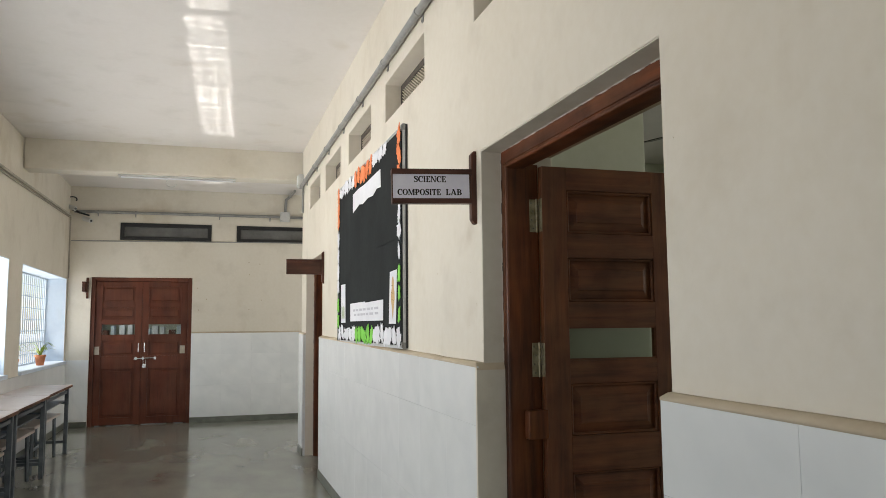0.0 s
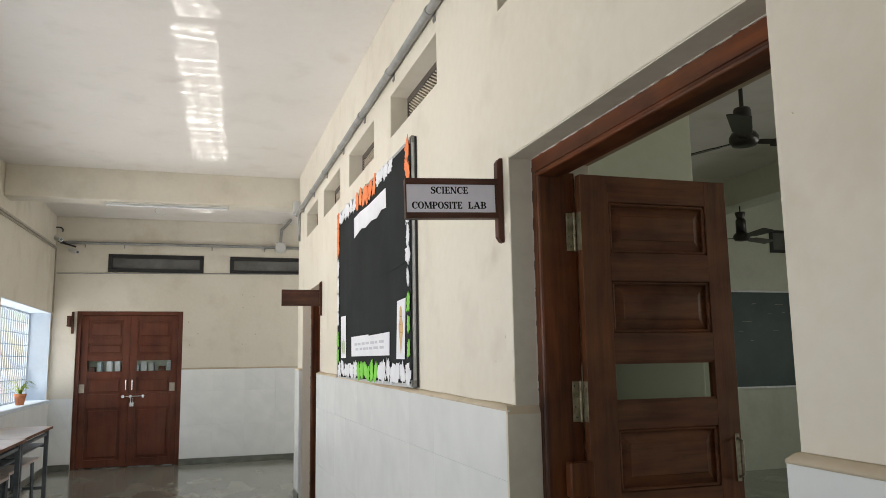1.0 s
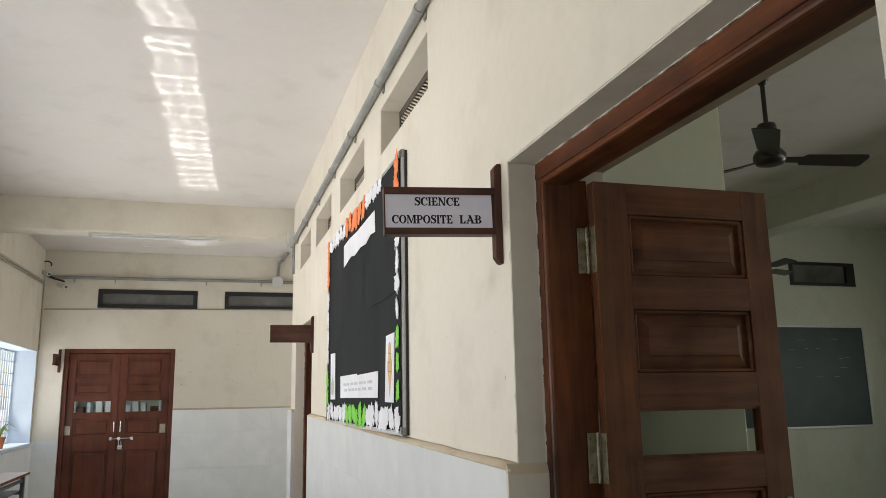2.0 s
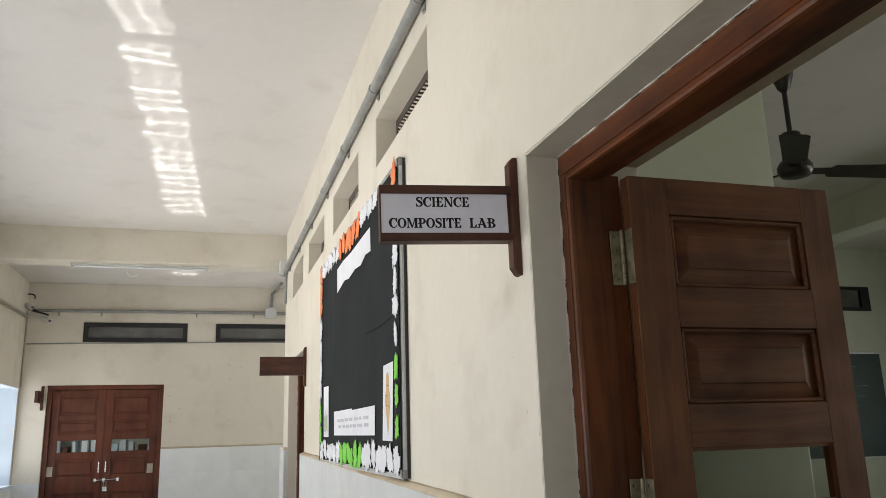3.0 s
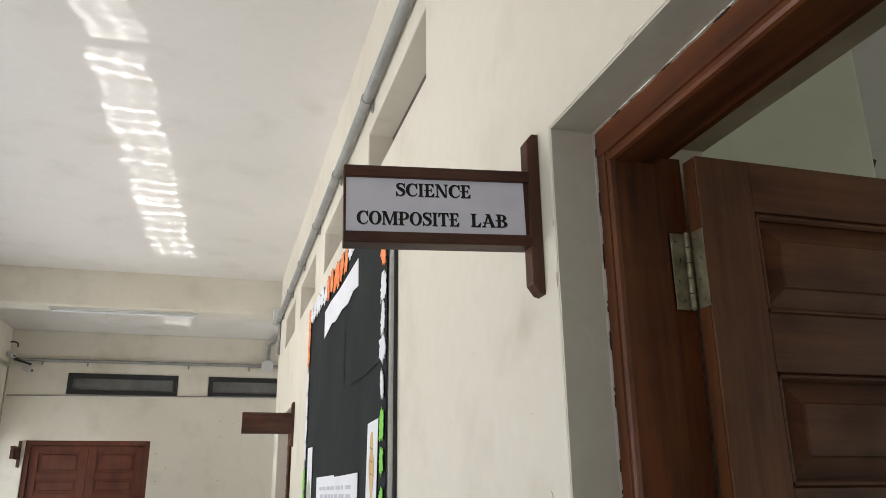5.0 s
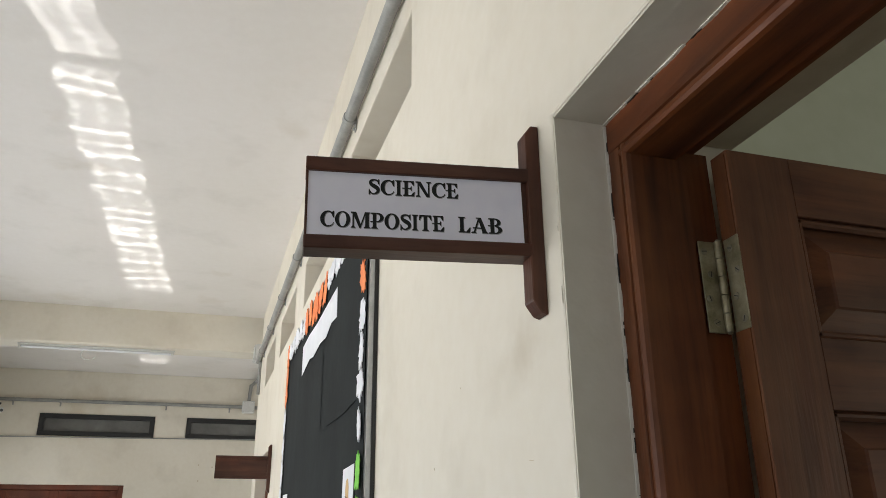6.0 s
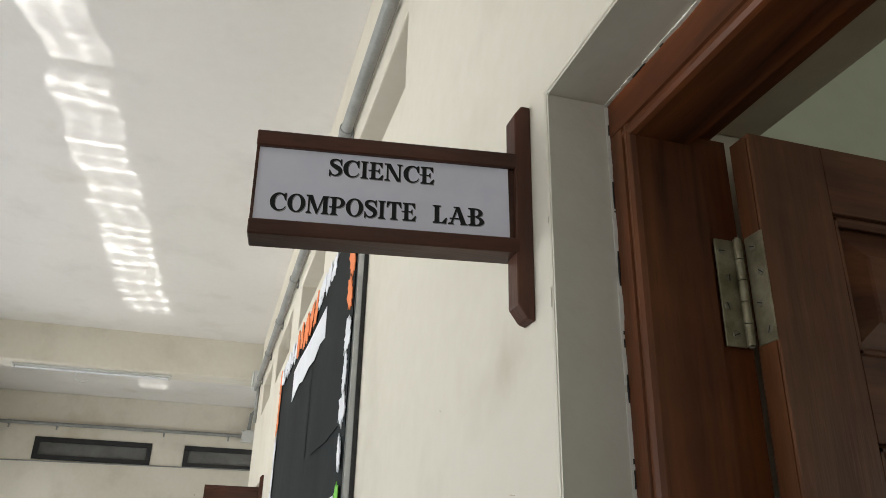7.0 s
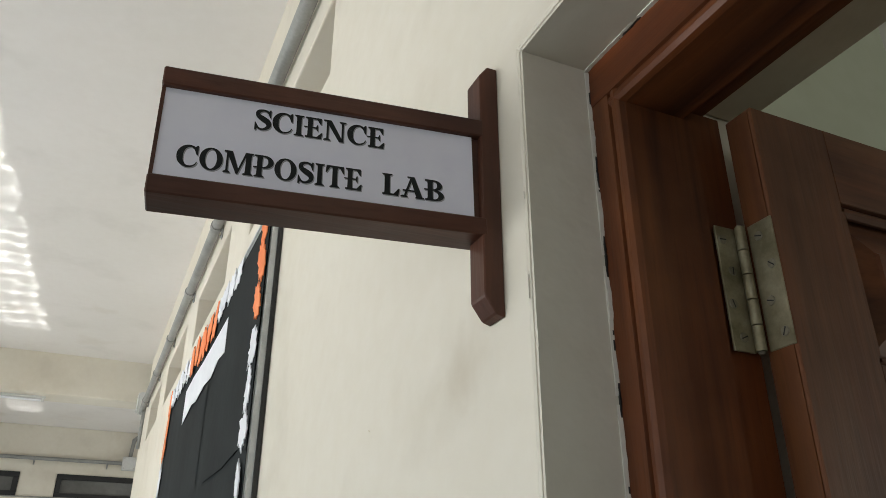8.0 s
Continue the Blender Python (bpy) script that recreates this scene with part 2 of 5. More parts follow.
def box(x0, x1, y0, y1, z0, z1, bevel=0.0, bm=None, segments=1):
    bm2 = bmesh.new()
    bmesh.ops.create_cube(bm2, size=1, matrix=Matrix.LocRotScale(((x0 + x1) / 2, (y0 + y1) / 2, (z0 + z1) / 2), None, (abs(x1 - x0), abs(y1 - y0), abs(z1 - z0))))
    if bevel:
        bmesh.ops.bevel(bm2, geom=bm2.edges[:], offset=bevel, segments=segments, affect="EDGES", clamp_overlap=True)
    return join(bm, bm2)


def join(bm, bm2):
    """Add bm2 to bm."""
    if bm is None:
        return bm2
    me = bpy.data.meshes.new("tmp")
    bm2.to_mesh(me)
    bm2.free()
    bm.from_mesh(me)
    bpy.data.meshes.remove(me)
    return bm


def rod(p, q, r, bm=None, sides=14, r2=None, smooth=True):
    p, q = Vector(p), Vector(q)
    bm2 = bmesh.new()
    bmesh.ops.create_cone(bm2, cap_ends=True, segments=sides, radius1=r, radius2=r if r2 is None else r2, depth=(q - p).length,
                          matrix=Matrix.Translation((p + q) / 2) @ (q - p).to_track_quat("Z", "Y").to_matrix().to_4x4())
    for f in bm2.faces:
        f.smooth = smooth and len(f.verts) == 4
    for e in bm2.edges:
        e.smooth = all(f.smooth for f in e.link_faces)
    return join(bm, bm2)


def lathe(profile, sides=24, at=(0, 0, 0)):
    """A turned form from (radius, height) pairs."""
    bm = bmesh.new()
    rings = [[bm.verts.new((at[0] + r * math.cos(2 * math.pi * k / sides), at[1] + r * math.sin(2 * math.pi * k / sides), at[2] + z)) for k in range(sides)] for r, z in profile]
    for one, two in zip(rings, rings[1:]):
        for k in range(sides):
            bm.faces.new((one[k], one[(k + 1) % sides], two[(k + 1) % sides], two[k])).smooth = True
    bm.faces.new(rings[0][::-1])
    bm.faces.new(rings[-1])
    return bm


def prism(outline, lift, matrix=Matrix(), bevel=0.0):
    """A flat outline of (u, v) pairs given thickness lift along w, placed by matrix."""
    bm = bmesh.new()
    low = [bm.verts.new((u, v, 0)) for u, v in outline]
    f = bm.faces.new(low)
    top = bmesh.ops.extrude_face_region(bm, geom=[f])["geom"]
    bmesh.ops.translate(bm, vec=(0, 0, lift), verts=[g for g in top if isinstance(g, bmesh.types.BMVert)])
    bmesh.ops.recalc_face_normals(bm, faces=bm.faces[:])
    if bevel:
        bmesh.ops.bevel(bm, geom=bm.edges[:], offset=bevel, segments=1, affect="EDGES", clamp_overlap=True)
    bmesh.ops.transform(bm, matrix=matrix, verts=bm.verts[:])
    return bm


def pierced(axis, near, far, u0, u1, z0, z1, holes):
    """A wall between two parallel planes, with openings (u0, u1, z0, z1) through it."""
    us = sorted({u0, u1, *[v for h in holes for v in h[:2] if u0 < v < u1]})
    zs = sorted({z0, z1, *[v for h in holes for v in h[2:] if z0 < v < z1]})
    solid = {}
    for i in range(len(us) - 1):
        for k in range(len(zs) - 1):
            u, z = (us[i] + us[i + 1]) / 2, (zs[k] + zs[k + 1]) / 2
            solid[i, k] = not any(h[0] < u < h[1] and h[2] < z < h[3] for h in holes)
    bm, made = bmesh.new(), {}

    def vert(w, u, z):
        key = (w, u, z)
        if key not in made:
            made[key] = bm.verts.new((w, u, z) if axis == "x" else (u, w, z))
        return made[key]

    for (i, k), full in solid.items():
        if not full:
            continue
        a, b, c, d = us[i], us[i + 1], zs[k], zs[k + 1]
        for w in (near, far):
            bm.faces.new([vert(w, *p) for p in ((a, c), (b, c), (b, d), (a, d))])
        for (di, dk), (p, q) in (((-1, 0), ((a, c), (a, d))), ((1, 0), ((b, c), (b, d))), ((0, -1), ((a, c), (b, c))), ((0, 1), ((a, d), (b, d)))):
            if not solid.get((i + di, k + dk), False):
                bm.faces.new([vert(near, *p), vert(near, *q), vert(far, *q), vert(far, *p)])
    bmesh.ops.recalc_face_normals(bm, faces=bm.faces[:])
    return bm


def soften(ob, width=0.006, segments=2):
    m = ob.modifiers.new("worn_edges", "BEVEL")
    m.width, m.segments, m.limit_method, m.angle_limit = width, segments, "ANGLE", radians(40)
    return ob


# ---- the place: levels and lines ----
TOP, LEFT, FAR, WALL_T = 3.40, -2.92, 9.08, 0.31   # ceiling, window wall, end wall, wall thickness
DOOR_A, DOOR_B = (-1.25, 0.013), (4.39, 5.63)        # openings in the lab wall, along y
HEAD = 2.063
END = 6.02                                          # where the lab wall stops
VENTS = [(-0.80, 0.075), (0.83, 1.725), (2.165, 3.02), (3.40, 4.235), (4.585, 5.36)]
WINDOWS = [(-6.6, -3.9), (-3.3, -0.6), (-0.05, 2.35), (2.95, 5.73), (6.32, 9.03)]
OUT = 0.30                                          # thickness of the window wall
SILL, WHEAD = 0.915, 2.07

# floor and ceiling
setting("floor", box(LEFT - 0.3, 9.0, -8.3, 9.4, -0.2, 0.0), FLOOR, "polished grey-green stone floor with smeared reflections", "floor")
setting("ceiling", box(LEFT - 0.3, 9.0, -8.3, 9.4, TOP, TOP + 0.2), CEIL, "white painted plaster ceiling of the corridor", "ceiling")
soften(setting("beam", box(LEFT, 2.6, 6.13, 6.40, 3.07, TOP + 0.05), CREAM, "cream painted beam across the corridor", "beam"), 0.012)

# lab wall, with the vents and two door openings
holes = [(a, b, 2.62, 2.862) for a, b in VENTS] + [(*DOOR_A, -1, HEAD), (*DOOR_B, -1, HEAD)]
soften(setting("wall_lab", pierced("x", 0.0, WALL_T, -8.0, END, 0, TOP, holes), CREAM, "cream painted wall with a row of high vents", "wall"), 0.005)
# window wall
holes = [(a, b, SILL, WHEAD) for a, b in WINDOWS]
soften(setting("wall_windows", pierced("x", LEFT, LEFT - OUT, -8.0, FAR + 0.3, 0, TOP, holes), CREAM, "cream painted outer wall with wide windows", "wall"), 0.008)
# end wall
FD = (-2.61, -1.245)
FVENTS = [(-2.25, -0.99), (-0.625, 0.64), (1.0, 2.2)]
holes = [(*FD, -1, 2.10)] + [(a, b, 2.645, 2.893) for a, b in FVENTS]
soften(setting("wall_end", pierced("y", FAR, FAR + 0.25, LEFT, 3.0, 0, TOP, holes), CREAM, "cream painted end wall of the corridor", "wall"), 0.006)
# closing walls
# unseen opening and lamp, added to light the faces turned towards -y
setting("wall_back", pierced("y", -8.0, -8.2, LEFT, 0.3, 0, TOP, [(-2.5, -0.4, -1, 2.5)]), CREAM, "plain cream wall with an unseen opening added for the fill lamp", "wall")
window_light("back_fill_light", (-1.45, -8.05, 1.3), (-1.2, -4, 1.6), 2.1, 2.4, BACK_FILL_WATTS, (1.0, 0.985, 0.95))
# unseen window and lamp, added to brighten the far part of the window wall
setting("wall_passage", pierced("x", 2.6, 2.8, END, FAR, 0, TOP, [(6.7, 8.6, 0.9, 2.3)]), CREAM, "plain cream wall with an unseen window added in the side passage", "wall")
window_light("passage_fill_light", (2.7, 7.65, 1.6), (-2, 7.6, 1.9), 1.8, 1.3, PASSAGE_FILL_WATTS, (1.0, 0.985, 0.95))
setting("wall_lab_back", box(WALL_T, 8.8, -5.2, -5.0, 0, TOP), LABWALL, "plain pale wall of the laboratory", "wall")
setting("wall_lab_front", pierced("y", 5.6, 5.8, WALL_T, 8.8, 0, TOP, [(5.86, 6.83, 2.65, 2.94)]), LABWALL, "pale laboratory wall behind the chalkboard", "wall")
LABWIN = [(-4.2, -2.2), (-1.4, 0.6), (1.4, 3.4)]
setting("wall_lab_outer", pierced("x", 8.6, 8.8, -5.0, 5.6, 0, TOP, [(a, b, 1.0, 2.1) for a, b in LABWIN]), LABWALL, "pale outer wall of the laboratory with windows", "wall")
setting("wall_passage_side", box(WALL_T, 2.6, 5.82, END, 0, TOP), CREAM, "cream wall of the side passage", "wall")
soften(setting("lab_pillar", box(WALL_T, 0.80, 0.10, 0.50, 0, TOP + 0.05), LABWALL, "white painted pillar inside the laboratory", "pillar"), 0.006)
soften(setting("lab_beam", box(4.80, 5.12, -5.0, 5.6, 3.08, TOP + 0.05), LABWALL, "pale painted ceiling beam of the laboratory", "beam"), 0.01)
# store room behind the end door
room = box(-3.1, 3.1, FAR + 2.4, FAR + 2.6, 0, TOP)
box(-3.1, -2.95, FAR + 0.25, FAR + 2.4, 0, TOP, bm=room)
box(3.0, 3.1, FAR + 0.25, FAR + 2.4, 0, TOP, bm=room)
box(-3.1, 3.1, FAR + 0.25, FAR + 2.6, TOP, TOP + 0.1, bm=room)
box(-3.1, 3.1, FAR + 0.25, FAR + 2.6, -0.1, 0, bm=room)
setting("wall_store", room, LABWALL, "plain pale walls of the room behind the end door", "wall")

# added lamp with no window behind it, lights the cartons behind the glass
window_light("store_fill_light", (-2.9, FAR + 0.8, 1.7), (-1.0, FAR + 1.7, 1.3), 0.8, 1.0, 13.0, (0.95, 0.98, 1.0))

# outside: ground, an unseen sunshade added to hold back the sun, a pale building opposite
setting("ground", box(-400, 400, -400, 400, -1.2, -0.9), GROUND, "pale sunlit concrete yard outside", "ground")
setting("backdrop", box(-31, -30, -60, 90, -0.9, 9.0), FACADE, "hazy pale blue building across the yard", "backdrop")
soften(setting("added_window_hood", box(LEFT - OUT - 0.62, LEFT - OUT, -8, FAR + 0.3, 2.16, 2.24), WHITEWASH, "unseen ledge added over the windows to limit the sun", "sunshade"), 0.01)


def window_opening(k, a, b):
    """Painted reveals, sloping white sill, pipe frame and welded grille of one window."""
    w = tagged(thing(f"window_{k}", "wide window with a pale blue welded grille and a white sill", "window"), kind="structure")
    x0, x1 = LEFT - OUT, LEFT
    part("window_sill", box(x0 - 0.02, x1 + 0.035, a - 0.001, b + 0.001, SILL - 0.03, SILL + 0.012, 0.006), WHITEWASH, w, "white painted sill")
    lining = box(x0, x1 - 0.004, a, a + 0.006, SILL + 0.012, WHEAD)
    box(x0, x1 - 0.004, b - 0.006, b, SILL + 0.012, WHEAD, bm=lining)
    box(x0, x1 - 0.004, a, b, WHEAD - 0.006, WHEAD, bm=lining)
    part("reveal", lining, WHITEWASH, w, "pale blue-white painted reveal")
    f = box(x0 + 0.02, x0 + 0.05, a + 0.006, b - 0.006, SILL + 0.012, SILL + 0.035)
    box(x0 + 0.02, x0 + 0.05, a + 0.006, b - 0.006, WHEAD - 0.03, WHEAD - 0.007, bm=f)
    for u in (a + 0.006, b - 0.026):
        box(x0 + 0.02, x0 + 0.05, u, u + 0.02, SILL + 0.035, WHEAD - 0.03, bm=f)
    part("window_frame", f, GRILLE, w)
    n = int((b - a) / 0.11)
    g = None
    for i in range(1, n):
        u = a + (b - a) * i / n
        g = rod((x0 + 0.06, u, SILL + 0.02), (x0 + 0.06, u, WHEAD - 0.02), 0.007, g, 6)
    for i in range(1, 8):
        z = SILL + (WHEAD - SILL) * i / 8
        box(x0 + 0.049, x0 + 0.054, a + 0.01, b - 0.01, z - 0.006, z + 0.006, bm=g)
    part("grille", g, GRILLE, w, "pale blue welded rod grille")


# the first two windows are unseen, added to light the near wall and door
for k, (a, b) in enumerate(WINDOWS):
    window_opening(k + 1, a, b)
    window_light("sky_through_window", (LEFT - OUT - 0.04, (a + b) / 2, 1.5), (LEFT + 3, (a + b) / 2, 2.85), b - a - 0.1, 1.05, WINDOW_WATTS * ((0.14, 0.15, 0.58, 0.76, 0.32)[k]), (1.0, 0.985, 0.95))
for (a, b), share in zip(LABWIN, (1.8, 0.60, 0.60)):
    window_light("sky_through_lab_window", (8.7, (a + b) / 2, 1.55), (5, (a + b) / 2, 1.5), b - a, 1.1, LAB_WATTS * share, (1.0, 0.99, 0.88))


# added spot lamp that imitates sun thrown up from a glossy white sill onto the ceiling, as a long rippled patch
def sill_glint(eye, watts):
    lamp = new("sill_sun_glint", bpy.data.lights.new("sill_sun_glint", "SPOT"))
    d = lamp.data
    d.energy, d.spot_size, d.spot_blend, d.shadow_soft_size, d.color = watts, radians(150), 0.0, 0.004, (1.0, 0.97, 0.93)
    lamp.matrix_world = Matrix(((1, 0, 0, eye[0]), (0, -1, 0, eye[1]), (0, 0, -1, eye[2]), (0, 0, 0, 1)))
    d.use_nodes = True
    t = d.node_tree

    def calc(op, one, two=None, three=None):
        q = t.nodes.new("ShaderNodeMath")
        q.operation = op
        for socket, v in zip(q.inputs, (one, two, three)):
            if isinstance(v, (int, float)):
                socket.default_value = v
            elif v is not None:
                t.links.new(v, socket)
        return q.outputs[0]

    tc, sep = t.nodes.new("ShaderNodeTexCoord"), t.nodes.new("ShaderNodeSeparateXYZ")
    t.links.new(tc.outputs["Normal"], sep.inputs[0])
    rise = TOP - eye[2]
    u, v = calc("DIVIDE", sep.outputs[0], sep.outputs[2]), calc("DIVIDE", sep.outputs[1], sep.outputs[2])
    x, y = calc("MULTIPLY_ADD", u, -rise, eye[0]), calc("MULTIPLY_ADD", v, rise, eye[1])

    def ripple(fx, fy, detail, shift):
        c, n = t.nodes.new("ShaderNodeCombineXYZ"), t.nodes.new("ShaderNodeTexNoise")
        t.links.new(calc("MULTIPLY_ADD", x, fx, shift), c.inputs[0])
        t.links.new(calc("MULTIPLY", y, fy), c.inputs[1])
        n.inputs["Scale"].default_value, n.inputs["Detail"].default_value = 1.0, detail
        t.links.new(c.outputs[0], n.inputs["Vector"])
        return n.outputs[0]

    # outline, ripples, rungs and rails of the light patch are drawn into the strength
    middle = calc("MULTIPLY_ADD", y, 0.040, -1.172)
    waver = calc("ADD", calc("MULTIPLY_ADD", ripple(0.0, 2.6, 4.0, 3.1), 0.20, -0.10), calc("MULTIPLY_ADD", ripple(0.0, 12.0, 2.0, 9.1), 0.08, -0.04))
    off = calc("ADD", calc("SUBTRACT", x, middle), waver)
    half = calc("MULTIPLY_ADD", y, 0.012, 0.108)
    side = calc("DIVIDE", calc("SUBTRACT", half, calc("ABSOLUTE", off)), 0.016)
    side_clamped = calc("MINIMUM", calc("MAXIMUM", side, 0.0), 1.0)
    far_off = calc("SUBTRACT", x, -1.02)
    far_side = calc("MINIMUM", calc("MAXIMUM", calc("DIVIDE", calc("SUBTRACT", 0.165, calc("ABSOLUTE", far_off)), 0.03), 0.0), 1.0)

    def gate(lo, hi):
        g = calc("MINIMUM", calc("DIVIDE", calc("SUBTRACT", y, lo), 0.02), calc("DIVIDE", calc("SUBTRACT", hi, y), 0.02))
        return calc("MINIMUM", calc("MAXIMUM", g, 0.0), 1.0)

    near = calc("MULTIPLY", side_clamped, calc("ADD", calc("MULTIPLY", gate(0.2, 2.17), 1.0), calc("MULTIPLY", gate(2.24, 5.56), 0.85)))
    patch = calc("ADD", near, calc("MULTIPLY", far_side, gate(7.96, 8.42)))
    lines = ramp(t, ripple(1.3, 17.0, 1.5, 7.0), [(0.36, (0.62,) * 3), (0.48, (0.86,) * 3), (0.53, (1.5,) * 3), (0.57, (0.80,) * 3), (0.70, (1.25,) * 3)]).outputs[0]
    fine = ramp(t, ripple(7.0, 30.0, 1.0, 2.0), [(0.40, (0.78,) * 3), (0.52, (0.98,) * 3), (0.57, (1.5,) * 3), (0.62, (0.95,) * 3)]).outputs[0]
    rungs = calc("MULTIPLY_ADD", calc("POWER", calc("ABSOLUTE", calc("SINE", calc("MULTIPLY_ADD", ripple(0.8, 3.0, 2.0, 5.0), 9.0, calc("MULTIPLY", y, 15.0)))), 9.0), 1.15, 0.52)
    rails = calc("MULTIPLY_ADD", calc("POWER", calc("ABSOLUTE", calc("SINE", calc("MULTIPLY_ADD", off, 27.0, calc("MULTIPLY", ripple(0.3, 5.0, 2.0, 1.0), 2.2)))), 7.0), 0.85, 0.66)
    lines = calc("MULTIPLY", calc("MULTIPLY", lines, rungs), rails)
    fall = calc("POWER", calc("ADD", calc("ADD", calc("MULTIPLY", u, u), calc("MULTIPLY", v, v)), 1.0), 1.5)
    t.links.new(calc("MULTIPLY", calc("MULTIPLY", patch, calc("MULTIPLY", lines, fine)), fall), t.nodes["Emission"].inputs["Strength"])
    return lamp


sill_glint((LEFT - 0.03, 3.6, SILL + 0.06), GLINT_WATTS)


# ---- dado, skirting ----
def ledge_z(y):
    return 1.230 + (0.0137 if y > 0 else 0.009) * y


def sloping_dado(name, y0, y1, label):
    """Cement bed of the dado with its sloping, hand-laid plaster ledge."""
    n = max(2, int((y1 - y0) / 0.12))
    ob = setting(name, box(-0.024, -0.001, y0, y1, 0.0, ledge_z(y0) - 0.02), GROUT, label, "wall")
    bm, rows = bmesh.new(), []
    for i in range(n + 1):
        y = y0 + (y1 - y0) * i / n
        j = 0.004 * noise.noise((y * 3.1, 0.3, 0)), 0.004 * noise.noise((y * 2.3, 4.3, 0)), 0.003 * noise.noise((y * 5, 9, 0))
        z = ledge_z(y)
        rows.append([bm.verts.new(p) for p in ((-0.0005, y, z + j[0]), (-0.012, y, z - 0.003 + j[1]), (-0.0320 + j[2], y, z - 0.012 + j[1]), (-0.0320 + j[2], y, z - 0.019), (-0.0005, y, z - 0.022))])
    for one, two in zip(rows, rows[1:]):
        for k in range(5):
            bm.faces.new((one[k], one[(k + 1) % 5], two[(k + 1) % 5], two[k])).smooth = k < 3
    bm.faces.new(rows[0])
    bm.faces.new(rows[-1][::-1])
    bmesh.ops.recalc_face_normals(bm, faces=bm.faces[:])
    part("ledge", bm, PLASTER, ob, "dirty brown plaster ledge")
    part("skirting", box(-0.036, -0.024, y0, y1, 0.0, 0.08, 0.003), SKIRT, ob, "dark green stone skirting")
    return ob


DADOS = [sloping_dado("dado_wall_lab", -8.0, DOOR_A[0], "pale marble tiled dado below the cream paint"),
         sloping_dado("dado_wall_lab_middle", DOOR_A[1], DOOR_B[0], "pale marble tiled dado between the two doors"),
         sloping_dado("dado_wall_lab_end", DOOR_B[1], END, "narrow marble tiled dado beside the second door")]
end_dado = setting("dado_wall_end", box(FD[1] + 0.0, 2.6, FAR - 0.02, FAR - 0.001, 0, 1.29), GROUT, "pale marble tiled dado of the end wall", "wall")
part("ledge", box(FD[1], 2.6, FAR - 0.03, FAR - 0.001, 1.29, 1.312, 0.006), PLASTER, end_dado, "grey plaster ledge")
part("skirting", box(FD[1], 2.6, FAR - 0.034, FAR - 0.02, 0, 0.08, 0.003), SKIRT, end_dado, "dark green stone skirting")
corner_dado = setting("dado_wall_corner", box(LEFT, FD[0], FAR - 0.02, FAR - 0.001, 0, 0.93), MARBLE, "pale tiled dado in the corner under the sill", "wall")
part("skirting", box(LEFT, FD[0], FAR - 0.034, FAR - 0.02, 0, 0.08, 0.003), SKIRT, corner_dado, "dark green stone skirting")
left_dado = setting("dado_wall_windows", box(LEFT + 0.001, LEFT + 0.018, -8, FAR - 0.02, 0, 0.882), MARBLE, "pale tiled dado under the windows", "wall")
part("skirting", box(LEFT + 0.018, LEFT + 0.03, -8, FAR - 0.034, 0, 0.08, 0.003), SKIRT, left_dado, "dark green stone skirting")


# ---- door frames and leaves ----
def jamb_bm(y_edge, side, z0, z1):
    """One upright of the rebated frame; side -1: its inner face looks towards -y."""
    s = side
    pts = [(0.085, 0.0), (0.085, 0.030), (0.0885, 0.0312), (0.0885, 0.0335), (0.0855, 0.035), (0.085, 0.040), (0.088, 0.0445), (0.094, 0.047), (0.181, 0.047), (0.181, 0.041), (0.224, 0.041), (0.224, 0.0)]
    m = Matrix.Translation((0, y_edge, z0))
    return prism([(x, s * y) for x, y in pts], z1 - z0, m)


def head_bm(y0, y1, ztop):
    pts = [(0.085, 0.0), (0.085, 0.050), (0.0885, 0.0515), (0.0885, 0.055), (0.0855, 0.057), (0.085, 0.062), (0.088, 0.067), (0.094, 0.069), (0.168, 0.069), (0.168, 0.052), (0.203, 0.052), (0.203, 0.0)]
    m = Matrix(((1, 0, 0, 0), (0, 0, 1, y0), (0, -1, 0, ztop), (0, 0, 0, 1)))
    return prism(pts, y1 - y0, m)


def ragged(bm, start, stop, most, seed, matrix, lift, least=0.35):
    """Broken, torn-edged slivers along a line, at most so wide, placed by matrix."""
    n = int((stop - start) / 0.004)
    run = []
    for i in range(n + 1):
        v = start + (stop - start) * i / n
        w = 0.5 + 0.75 * noise.noise((v * 21, seed, 0)) + 0.35 * noise.noise((v * 95, seed, 3)) + 0.25 * noise.noise((v * 260, seed, 5))
        if w > least and i < n:
            run.append((v, most * min(1.0, w - least + 0.08)))
            continue
        if len(run) > 2:
            pts = [(0.0, v) for v, w in run] + [(w, v) for v, w in run[::-1]]
            join(bm, prism(pts, lift, matrix))
        run = []


